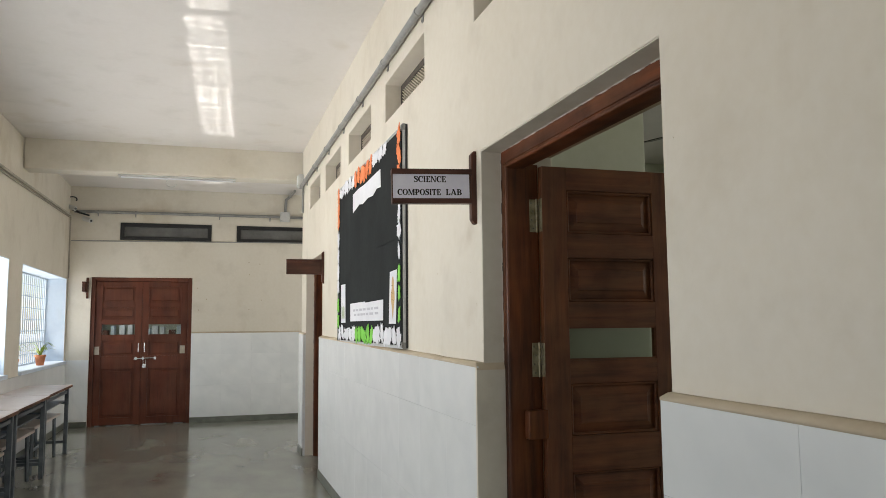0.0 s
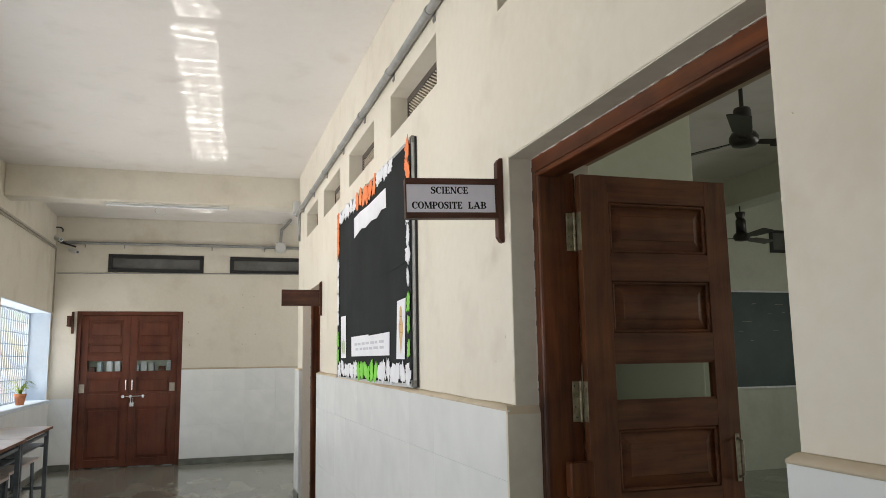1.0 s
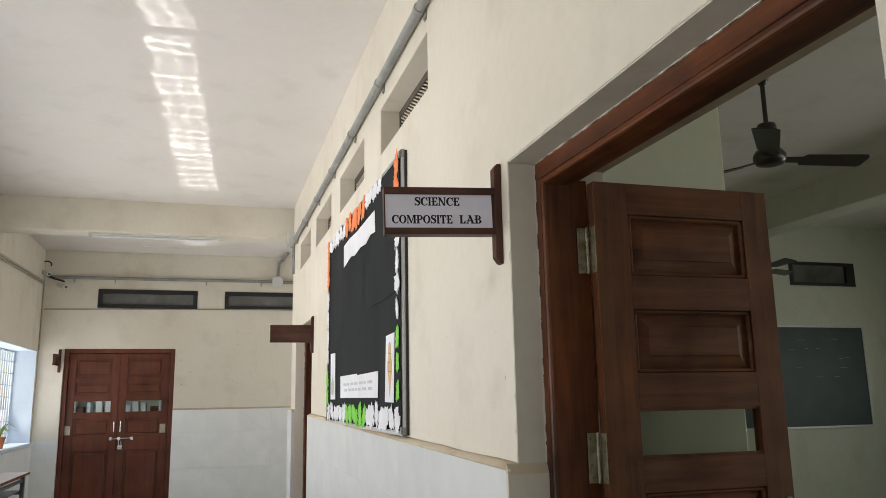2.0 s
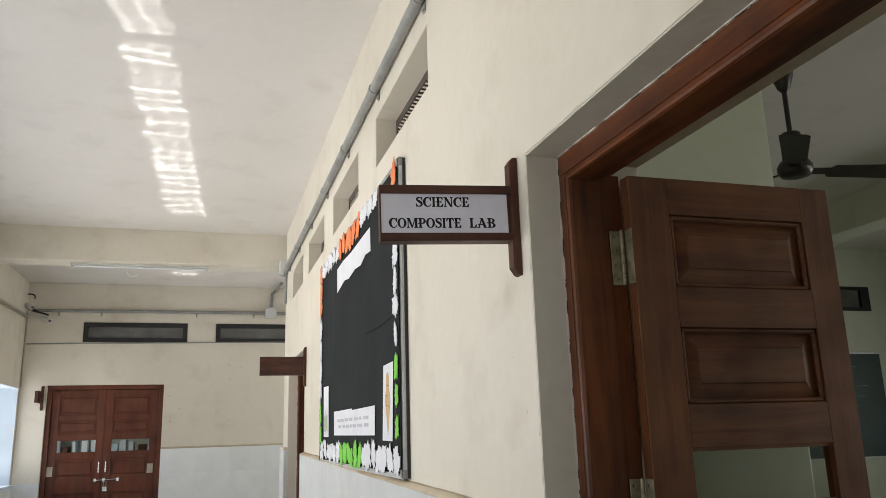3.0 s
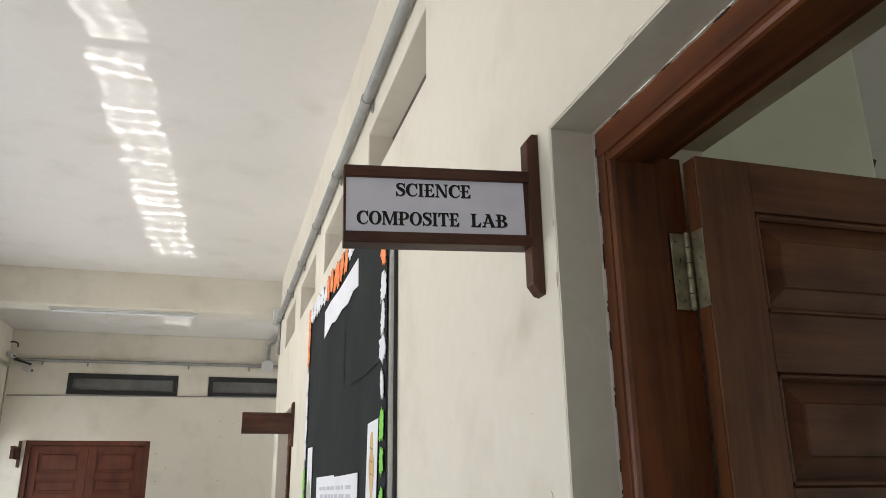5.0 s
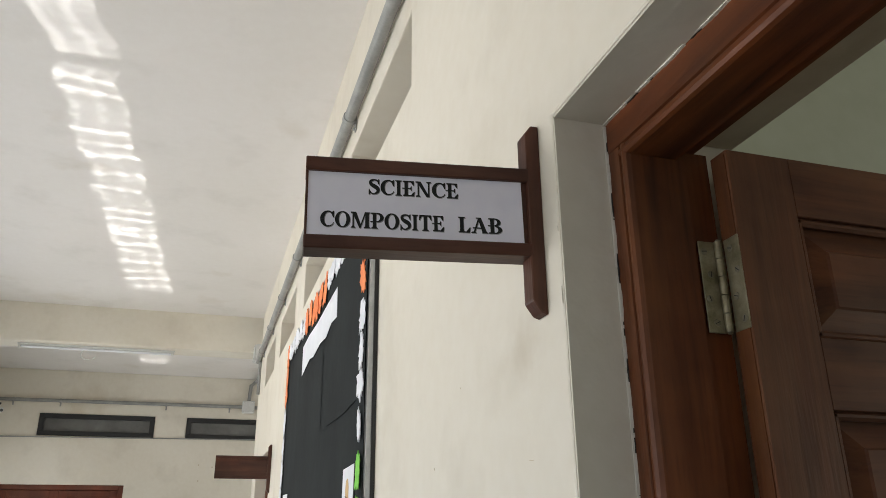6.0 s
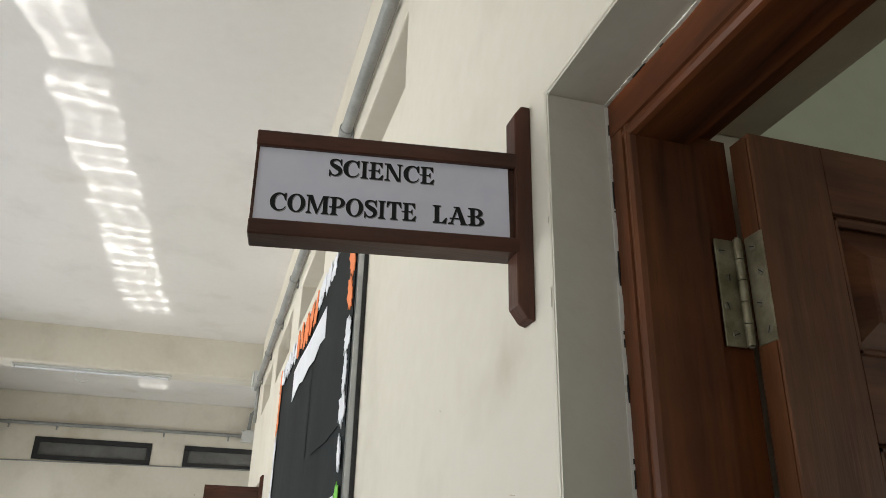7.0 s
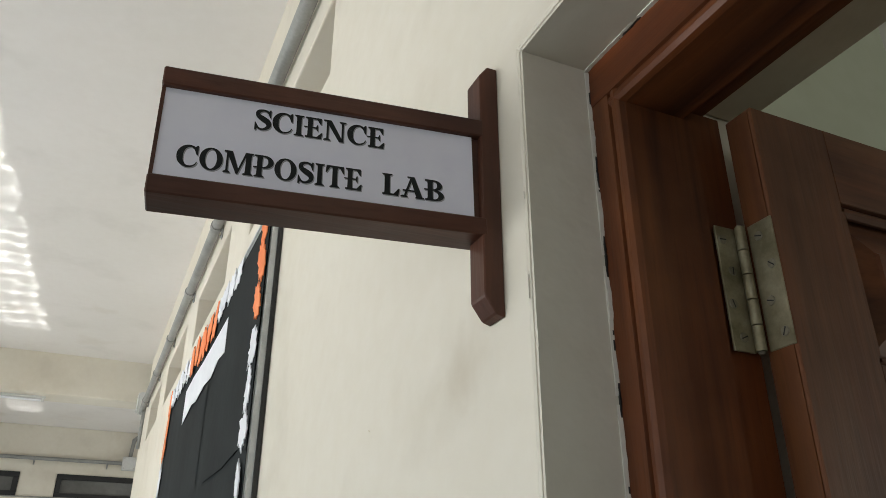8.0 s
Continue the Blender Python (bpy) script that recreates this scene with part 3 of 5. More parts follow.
def door_frame(name, y0, y1, label):
    f = tagged(thing(name, label, "door frame"), kind="structure")
    part("jamb", jamb_bm(y1 - 0.002, -1, 0, HEAD - 0.0545), FRAME_WOOD, f)
    part("jamb", jamb_bm(y0 + 0.002, 1, 0, HEAD - 0.0545), FRAME_WOOD, f)
    part("head", head_bm(y0 + 0.003, y1 - 0.003, HEAD - 0.003), LINTEL_WOOD, f)
    # ragged lines of filler and shrinkage cracks where wood meets plaster
    bm, gap = bmesh.new(), bmesh.new()
    side = Matrix(((0, 0, -1, 0.0855), (-1, 0, 0, y1 - 0.0034), (0, 1, 0, 0), (0, 0, 0, 1)))
    over = Matrix(((0, 0, -1, 0.0855), (0, 1, 0, 0), (-1, 0, 0, HEAD - 0.0038), (0, 0, 0, 1)))
    ragged(bm, 0.0, HEAD - 0.004, 0.0034, 3.0, side, 0.005, 0.12)
    ragged(bm, y0, y1, 0.0034, 7.0, over, 0.005, 0.12)
    ragged(gap, 0.0, HEAD - 0.01, 0.0042, 11.0, side, 0.0022, 0.34)
    ragged(gap, y0, y1, 0.0042, 15.0, over, 0.0022, 0.34)
    part("crack", gap, BLACK, f, "dark shrinkage crack beside the frame")
    part("filler", bm, FILLER, f, "cracked white filler along the wood")
    return f


ROWS = [(1.895, 1.720), (1.625, 1.450), (1.355, 1.223), (1.135, 0.935), (0.80, 0.20)]   # panels of a leaf: top, bottom; the third is glass


def door_leaf(at, width, high, label, bevels=True):
    """A framed leaf with raised panels and one glass light. Along +x from the hinge, its face towards -y."""
    leaf = thing("door_leaf", label, "door", at=at)
    T, S = 0.036, 0.105
    part("stile", box(0, S, 0, T, 0.012, high, 0.0012), LEAF_WOOD, leaf)
    part("stile", box(width - 0.088, width, 0, T, 0.012, high, 0.0012), LEAF_WOOD, leaf)
    part("hinge_edge", box(-0.0015, 0.0, 0.004, T - 0.004, 0.02, high - 0.006), EDGE_WOOD, leaf, "bare orange-brown edge of the leaf")
    levels = [high] + [v for r in ROWS for v in r] + [0.012]
    a, b = S, width - 0.088
    for hi, lo in zip(levels[0::2], levels[1::2]):
        part("rail", box(a, b, 0.0003, T - 0.0003, lo, hi, 0.0008), RAIL_WOOD, leaf)
    for i, (hi, lo) in enumerate(ROWS):
        if i == 2:
            pane = part("glass_pane", box(a, b, T / 2 - 0.002, T / 2 + 0.002, lo, hi), GLASS, leaf, "clear glass light")
            pane.visible_shadow = False
            bead = box(a, b, 0.006, 0.012, lo, lo + 0.008)
            box(a, b, 0.006, 0.012, hi - 0.008, hi, bm=bead)
            part("glazing_bead", bead, RAIL_WOOD, leaf)
            continue
        # moulding round the panel
        mould = box(a, b, 0.004, 0.016, hi - 0.012, hi, 0.004)
        box(a, b, 0.004, 0.016, lo, lo + 0.012, 0.004, mould)
        box(a, a + 0.012, 0.004, 0.016, lo, hi, 0.004, mould)
        box(b - 0.012, b, 0.004, 0.016, lo, hi, 0.004, mould)
        part("moulding", mould, RAIL_WOOD, leaf)
        # raised panel: a flat field with sloping margins
        bm = bmesh.new()
        rings = []
        for u, d in ((0.0, 0.020), (0.012, 0.020), (0.045, 0.009), (0.048, 0.006)):
            rings.append([bm.verts.new(p) for p in ((a + u, d, lo + u), (b - u, d, lo + u), (b - u, d, hi - u), (a + u, d, hi - u))])
        for one, two in zip(rings, rings[1:]):
            for k in range(4):
                bm.faces.new((one[k], one[(k + 1) % 4], two[(k + 1) % 4], two[k]))
        bm.faces.new(rings[-1])
        back = [bm.verts.new((v.co.x, 0.028, v.co.z)) for v in rings[0]]
        bm.faces.new(back[::-1])
        for k in range(4):
            bm.faces.new((rings[0][(k + 1) % 4], rings[0][k], back[k], back[(k + 1) % 4]))
        bmesh.ops.recalc_face_normals(bm, faces=bm.faces[:])
        part("panel", bm, RAIL_WOOD, leaf)
    return leaf


def screw_head(p, axis, parent, turn):
    """A countersunk slotted screw; axis: the way it looks, "x" or "y", towards the minus side."""
    p = Vector(p)
    out = Vector((-1, 0, 0)) if axis == "x" else Vector((0, -1, 0))
    side = Vector((0, 1, 0)) if axis == "x" else Vector((1, 0, 0))
    part("screw", rod(p, p + out * 0.0011, 0.0050, sides=16, r2=0.0044), SCREW, parent)
    u = side * math.cos(turn) + Vector((0, 0, 1)) * math.sin(turn)
    v = out.cross(u)
    bm = bmesh.new()
    bmesh.ops.create_cube(bm, size=1, matrix=Matrix((((*(u * 0.0082), 0)), (*(v * 0.0012), 0), (*(out * 0.0004), 0), (0, 0, 0, 1))).transposed())
    bmesh.ops.translate(bm, vec=p + out * 0.0012, verts=bm.verts[:])
    part("screw_slot", bm, BLACK, parent)


def butt_hinge(parent, z, seed=0):
    """Plates on jamb and leaf edge, with a five-part knuckle and slotted screws."""
    r = random.Random(seed)
    h = part("hinge", box(0.184, 0.2105, -0.0390, -0.0362, z - 0.065, z + 0.065, 0.0006), BRASS, parent, "dull plated butt hinge")
    part("leaf_plate", box(0.2180, 0.2203, -0.0775, -0.0475, z - 0.065, z + 0.065, 0.0006), BRASS, h, "yellowed hinge plate")
    for i in range(5):
        z0 = z - 0.065 + i * 0.026
        part("knuckle", rod((0.2115, -0.0440, z0 + 0.0006), (0.2115, -0.0440, z0 + 0.0254), 0.0052, sides=18), BRASS, h)
    for end in (-1, 1):
        part("pin_end", rod((0.2115, -0.0440, z + end * 0.065), (0.2115, -0.0440, z + end * 0.0672), 0.0040, sides=14, r2=0.0026), SCREW, h)
    for i, dz in enumerate((-0.051, -0.018, 0.017, 0.050)):
        dx = 0.0045 if i % 2 == 0 else -0.0045
        screw_head((0.1945 + dx * 0.7, -0.0390, z + dz), "y", h, r.uniform(0, 3))
        screw_head((0.2180, -0.0645 - dx, z + dz), "x", h, r.uniform(0, 3))


frame_a = door_frame("door_frame_1", *DOOR_A, "reddish-brown varnished wooden frame of the laboratory door")
leaf_a = door_leaf(pose(0.2205, -0.078, 0.010, 0, 0, 0.0), 0.578, 1.985, "dark brown panelled wooden door leaf standing open")
for z in (1.802, 1.238, 0.30):
    butt_hinge(frame_a, z, int(z * 100))
# pull handle on the leaf, and a wooden stop block on the frame
hd = rod((0.560, -0.003, 1.090), (0.560, -0.026, 1.080), 0.0045)
rod((0.560, -0.026, 1.080), (0.560, -0.026, 0.970), 0.0055, hd)
rod((0.560, -0.026, 0.970), (0.560, -0.003, 0.960), 0.0045, hd)
box(0.551, 0.569, -0.004, 0.0, 0.945, 1.105, 0.002, hd)
part("handle", hd, SCREW, leaf_a, "tarnished steel pull handle")
part("latch_knob", rod((0.556, 0.002, 0.868), (0.556, -0.026, 0.868), 0.010, r2=0.013), CHROME, leaf_a, "small bright latch knob")
part("stop_block", box(0.142, 0.226, -0.092, -0.050, 0.942, 1.050, 0.004), FRAME_WOOD, frame_a, "short wooden stop block")

frame_b = door_frame("door_frame_2", *DOOR_B, "reddish-brown varnished wooden frame of the second door")
for s, y in ((1, DOOR_B[0] + 0.045), (-1, DOOR_B[1] - 0.045)):
    m = Matrix.Translation((0.168, DOOR_B[0] + 0.042 if s > 0 else DOOR_B[0] + 0.625, 0)) @ Matrix.Rotation(radians(90), 4, "Z") @ Matrix.Diagonal((1, -1, 1, 1))
    door_leaf(m, 0.575, 1.985, "dark brown panelled wooden door leaf, shut")

# reveal of the first opening: plaster lining in a darker cream, thicker below the ledge
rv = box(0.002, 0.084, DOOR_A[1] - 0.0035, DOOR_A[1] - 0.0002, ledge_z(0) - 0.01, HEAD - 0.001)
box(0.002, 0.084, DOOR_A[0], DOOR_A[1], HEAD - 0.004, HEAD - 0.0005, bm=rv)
setting("reveal_trim", rv, REVEAL, "darker cream plaster reveal of the door opening", "wall trim")
rv = box(0.204, 0.3085, DOOR_A[0], DOOR_A[1], HEAD - 0.012, HEAD - 0.0005, 0.003)
setting("inner_reveal_trim", rv, PLASTER, "grimy plaster over the door inside the frame", "wall trim")
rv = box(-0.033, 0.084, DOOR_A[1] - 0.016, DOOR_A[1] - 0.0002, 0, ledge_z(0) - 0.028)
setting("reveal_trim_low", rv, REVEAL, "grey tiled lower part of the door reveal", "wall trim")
bm = prism([(0, 0), (0.016, 0), (0.004, 0.026), (0, 0.028)], 0.116, Matrix(((0, 0, 1, -0.032), (-1, 0, 0, DOOR_A[1]), (0, 1, 0, ledge_z(0) - 0.028), (0, 0, 0, 1))))
setting("reveal_ledge", bm, PLASTER, "sloping plaster ledge in the door reveal", "wall trim")


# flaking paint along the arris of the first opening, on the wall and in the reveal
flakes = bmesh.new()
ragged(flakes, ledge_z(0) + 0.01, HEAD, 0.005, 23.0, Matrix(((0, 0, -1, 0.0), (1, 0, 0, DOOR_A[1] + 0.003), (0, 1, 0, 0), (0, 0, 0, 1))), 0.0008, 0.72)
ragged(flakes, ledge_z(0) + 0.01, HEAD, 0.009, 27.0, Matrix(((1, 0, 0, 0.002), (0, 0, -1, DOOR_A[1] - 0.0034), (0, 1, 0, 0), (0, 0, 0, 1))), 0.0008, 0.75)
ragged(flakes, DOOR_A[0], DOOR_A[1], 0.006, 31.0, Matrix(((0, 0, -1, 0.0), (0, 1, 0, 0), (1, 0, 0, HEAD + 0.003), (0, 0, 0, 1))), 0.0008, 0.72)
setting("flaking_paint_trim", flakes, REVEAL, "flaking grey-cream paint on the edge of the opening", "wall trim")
# small chips and scratches in the wall paint
for k, (y, z, w, h) in enumerate(((0.135, 1.585, 0.022, 0.003), (0.075, 1.45, 0.006, 0.010), (0.17, 1.37, 0.010, 0.004), (0.62, 1.61, 0.004, 0.006), (0.45, 1.74, 0.005, 0.004), (-1.30, 1.80, 0.005, 0.005))):
    pts = [(y, z), (y + w * 0.5, z + h * 0.2), (y + w, z + h), (y + w * 0.45, z + h * 0.7)]
    tagged(setting("paint_chip_trim", prism(pts, 0.0008, Matrix(((0, 0, -1, -0.0002), (1, 0, 0, 0), (0, 1, 0, 0), (0, 0, 0, 1)))), PLASTER, "small brown chip in the wall paint", "wall trim"))
for x, z in ((-0.44, 2.342), (-0.28, 2.319), (-0.43, 2.159), (-1.17, 1.951), (-1.04, 1.788), (-0.25, 1.775), (-0.43, 1.636), (-1.15, 1.629)):
    bm = rod((x, FAR - 0.0002, z), (x, FAR - 0.003, z), 0.009, sides=7)
    setting("nail_hole_trim", bm, PLASTER, "small plugged nail hole in the end wall", "wall trim")


# ---- vents ----
def vent(k, a, b):
    v = tagged(thing(f"vent_{k}", "high slot vent with dark frame and beige louvres", "vent"), kind="structure")
    z0, z1 = 2.622, 2.860
    f = box(0.10, 0.14, a, b, z0, z0 + 0.012)
    box(0.10, 0.14, a, b, z1 - 0.035, z1, bm=f)
    box(0.10, 0.14, a, a + 0.02, z0 + 0.012, z1 - 0.035, bm=f)
    box(0.10, 0.14, b - 0.02, b, z0 + 0.012, z1 - 0.035, bm=f)
    part("vent_frame", f, VENTWOOD, v, "dark brown wooden vent frame")
    n = int((b - a - 0.04) / 0.036)
    fin = mesh_of(box(0.100, 0.138, -0.0085, 0.0085, z0 + 0.012, z1 - 0.035, 0.001), "slat")
    fin.materials.append(LOUVRE)
    fin.transform(Matrix(((1, 0, 0, 0), (0, 1, 1.95, -1.95 * z0), (0, 0, 1, 0), (0, 0, 0, 1))))   # the slats lean along the wall
    for i in range(-9, n - 1):
        s = new("slat", fin)
        s.parent = v
        s.matrix_basis = Matrix.Translation((0.004, a + 0.02 + (b - a - 0.04) * (i + 0.5) / n, 0))


for k, (a, b) in enumerate(VENTS):
    vent(k + 1, a, b)

for k, (a, b) in enumerate(FVENTS):
    v = tagged(thing(f"vent_{k + 6}", "narrow high window with a black frame and dusty glass", "window"), kind="structure")
    z0, z1, y = 2.645, 2.893, FAR - 0.012
    f = box(a, b, y, y + 0.06, z0, z0 + 0.05, 0.003)
    box(a, b, y, y + 0.06, z1 - 0.055, z1, 0.003, f)
    box(a, a + 0.055, y, y + 0.06, z0 + 0.05, z1 - 0.055, 0.003, f)
    box(b - 0.055, b, y, y + 0.06, z0 + 0.05, z1 - 0.055, 0.003, f)
    part("vent_frame", f, BLACK, v, "black painted frame")
    part("pane", box(a + 0.055, b - 0.055, y + 0.028, y + 0.033, z0 + 0.05, z1 - 0.055), SMOKED, v, "dusty grey glass")
lab_vent = tagged(thing("vent_9", "narrow high window of the laboratory with a black frame", "window"), kind="structure")
f = box(5.86, 6.83, 5.59, 5.65, 2.65, 2.69)
box(5.86, 6.83, 5.59, 5.65, 2.90, 2.94, bm=f)
box(5.86, 5.91, 5.59, 5.65, 2.69, 2.90, bm=f)
box(6.70, 6.83, 5.59, 5.65, 2.69, 2.90, bm=f)
part("vent_frame", f, BLACK, lab_vent)
part("pane", box(5.91, 6.70, 5.62, 5.625, 2.69, 2.90), SMOKED, lab_vent)


# ---- the hanging wooden signs ----
def ribbon(pts, steps=5):
    """A pen stroke through (x, y, width) points, smoothed, as one closed outline."""
    q = [pts[0]] + list(pts) + [pts[-1]]
    line = []
    for i in range(1, len(q) - 2):
        for k in range(steps):
            t = k / steps
            line.append(tuple(0.5 * (2 * q[i][j] + (q[i + 1][j] - q[i - 1][j]) * t + (2 * q[i - 1][j] - 5 * q[i][j] + 4 * q[i + 1][j] - q[i + 2][j]) * t * t
                              + (3 * q[i][j] - q[i - 1][j] - 3 * q[i + 1][j] + q[i + 2][j]) * t ** 3) for j in range(3)))
    line.append(q[-1])
    one, two = [], []
    for i, (x, y, w) in enumerate(line):
        ax, ay, _ = line[max(0, i - 1)]
        bx, by, _ = line[min(len(line) - 1, i + 1)]
        n = math.hypot(bx - ax, by - ay) or 1.0
        nx, ny = -(by - ay) / n * w / 2, (bx - ax) / n * w / 2
        one.append((x + nx, y + ny))
        two.append((x - nx, y - ny))
    return [[one[i], one[i + 1], two[i + 1], two[i]] for i in range(len(line) - 1)]


def stem(x, w, lo=0.0, hi=1.0):
    """An upright that swells a little at its ends."""
    return [[(x - w * 0.56, lo), (x + w * 0.56, lo), (x + w * 0.46, lo + 0.2), (x + w * 0.46, hi - 0.2), (x + w * 0.56, hi), (x - w * 0.56, hi), (x - w * 0.46, hi - 0.2), (x - w * 0.46, lo + 0.2)]]


def serif(x, half, y, up):
    """A bracketed slab foot at height y, growing up (1) or down (-1)."""
    return [[(x - half, y), (x + half, y), (x + half * 0.92, y + up * 0.055), (x + half * 0.45, y + up * 0.10), (x - half * 0.45, y + up * 0.10), (x - half * 0.92, y + up * 0.055)]]


def bar(x0, x1, y, w=0.085):
    return [[(x0, y - w / 2), (x1, y - w / 2), (x1, y + w / 2), (x0, y + w / 2)]]


def ring(cx, cy, rx, ry, ix, iy, a0=0, a1=360, n=26):
    """A round or half-round bowl, thick at the sides and thin above and below."""
    e = [radians(a0 + (a1 - a0) * k / n) for k in range(n + 1)]
    o = [(cx + rx * math.cos(t), cy + ry * math.sin(t)) for t in e]
    i = [(cx + ix * math.cos(t), cy + iy * math.sin(t)) for t in e]
    return [[o[k], o[k + 1], i[k + 1], i[k]] for k in range(n)]


GLYPHS = {
    "S": (0.74, ribbon([(0.64, 0.70, 0.05), (0.58, 0.88, 0.10), (0.38, 0.95, 0.10), (0.17, 0.86, 0.17), (0.17, 0.68, 0.20), (0.36, 0.55, 0.25), (0.57, 0.41, 0.25), (0.60, 0.20, 0.18), (0.40, 0.05, 0.10), (0.20, 0.09, 0.09), (0.09, 0.27, 0.05)])
          + [[(0.69, 0.62), (0.69, 1.0), (0.63, 1.0), (0.57, 0.86), (0.65, 0.62)], [(0.04, 0.36), (0.04, -0.02), (0.10, -0.02), (0.17, 0.12), (0.08, 0.36)]]),
    "C": (0.90, ribbon([(0.80, 0.64, 0.05), (0.73, 0.85, 0.10), (0.55, 0.95, 0.09), (0.32, 0.88, 0.16), (0.18, 0.68, 0.24), (0.15, 0.48, 0.26), (0.20, 0.25, 0.22), (0.38, 0.07, 0.12), (0.58, 0.05, 0.08), (0.76, 0.14, 0.06), (0.84, 0.28, 0.04)])
          + [[(0.86, 0.58), (0.86, 1.0), (0.80, 1.0), (0.70, 0.88), (0.80, 0.58)]]),
    "O": (0.98, ring(0.49, 0.5, 0.47, 0.51, 0.23, 0.43)),
    "I": (0.46, stem(0.23, 0.22) + serif(0.23, 0.21, 0, 1) + serif(0.23, 0.21, 1, -1)),
    "E": (0.80, stem(0.24, 0.23) + bar(0.04, 0.72, 0.955) + bar(0.20, 0.56, 0.51, 0.075) + bar(0.04, 0.74, 0.045)
          + [[(0.72, 1.0), (0.72, 0.70), (0.67, 0.70), (0.52, 0.93), (0.52, 1.0)], [(0.78, 0.30), (0.72, 0.0), (0.50, 0.0), (0.52, 0.07), (0.72, 0.30)], [(0.58, 0.66), (0.58, 0.36), (0.54, 0.36), (0.47, 0.51), (0.54, 0.66)]] + bar(-0.02, 0.20, 0.51, 0.06)),
    "N": (1.02, stem(0.19, 0.10) + stem(0.84, 0.10) + [[(0.08, 1.0), (0.34, 1.0), (0.89, 0.0), (0.69, 0.0)]] + serif(0.17, 0.16, 0, 1) + serif(0.84, 0.16, 1, -1) + bar(0.02, 0.20, 0.96)),
    "M": (1.24, stem(0.16, 0.10) + stem(1.02, 0.25) + [[(0.08, 1.0), (0.34, 1.0), (0.66, 0.14), (0.54, 0.0)], [(0.54, 0.0), (0.62, 0.0), (0.98, 1.0), (0.88, 1.0)]] + serif(0.16, 0.15, 0, 1) + serif(1.02, 0.22, 0, 1) + serif(1.05, 0.18, 1, -1) + bar(0.01, 0.20, 0.96)),
    "P": (0.84, stem(0.24, 0.24) + serif(0.24, 0.22, 0, 1) + bar(0.02, 0.44, 0.955) + ring(0.42, 0.70, 0.40, 0.30, 0.17, 0.21, -90, 90, 16) + bar(-0.02, 0.44, 0.435, 0.07)),
    "T": (0.86, stem(0.43, 0.24) + serif(0.43, 0.22, 0, 1) + bar(0.05, 0.81, 0.95, 0.10) + [[(0.05, 1.0), (0.02, 0.66), (0.07, 0.66), (0.22, 0.92), (0.22, 1.0)], [(0.81, 1.0), (0.84, 0.66), (0.79, 0.66), (0.64, 0.92), (0.64, 1.0)]]),
    "L": (0.78, stem(0.24, 0.24) + serif(0.24, 0.22, 1, -1) + bar(0.04, 0.70, 0.045) + [[(0.76, 0.34), (0.70, 0.0), (0.46, 0.0), (0.50, 0.08), (0.70, 0.34)]]),
    "A": (1.02, [[(0.40, 1.0), (0.60, 1.0), (0.95, 0.0), (0.68, 0.0)], [(0.12, 0.0), (0.22, 0.0), (0.52, 0.88), (0.44, 0.98)]] + bar(0.10, 0.74, 0.33, 0.075) + serif(0.16, 0.16, 0, 1) + serif(0.82, 0.20, 0, 1) + bar(0.30, 0.56, 0.965, 0.07)),
    "B": (0.86, stem(0.24, 0.24) + bar(0.02, 0.42, 0.955) + bar(-0.02, 0.46, 0.52, 0.07) + bar(0.02, 0.44, 0.045) + ring(0.40, 0.745, 0.36, 0.255, 0.14, 0.175, -90, 90, 14) + ring(0.42, 0.265, 0.41, 0.265, 0.17, 0.18, -90, 90, 14)),
}


def letter(glyph, x, z, kx, kz, y, mat, parent, name):
    """One flat printed capital that reads from -y; x, z: its left foot."""
    bm = bmesh.new()
    for i, poly in enumerate(glyph):
        vs = [bm.verts.new((x + u * kx, y - 0.000008 * (i % 5), z + v * kz)) for u, v in poly]
        f = bm.faces.new(vs)
        f.normal_update()
        if f.normal.y > 0:
            f.normal_flip()
    part(name, bm, mat, parent)


def word(text, x, z, wide, high, parent):
    """A word in heavy serifed capitals with a thin grey lower edge, letter by letter."""
    k = wide / sum(GLYPHS[c][0] for c in text)
    for c in text:
        w, glyph = GLYPHS[c]
        letter(glyph, x + 0.0009, z - 0.0011, k, high, 0.06785, SHADOWINK, parent, "letter_edge")
        letter(glyph, x, z, k, high, 0.06770, INK, parent, "letter")
        x += w * k


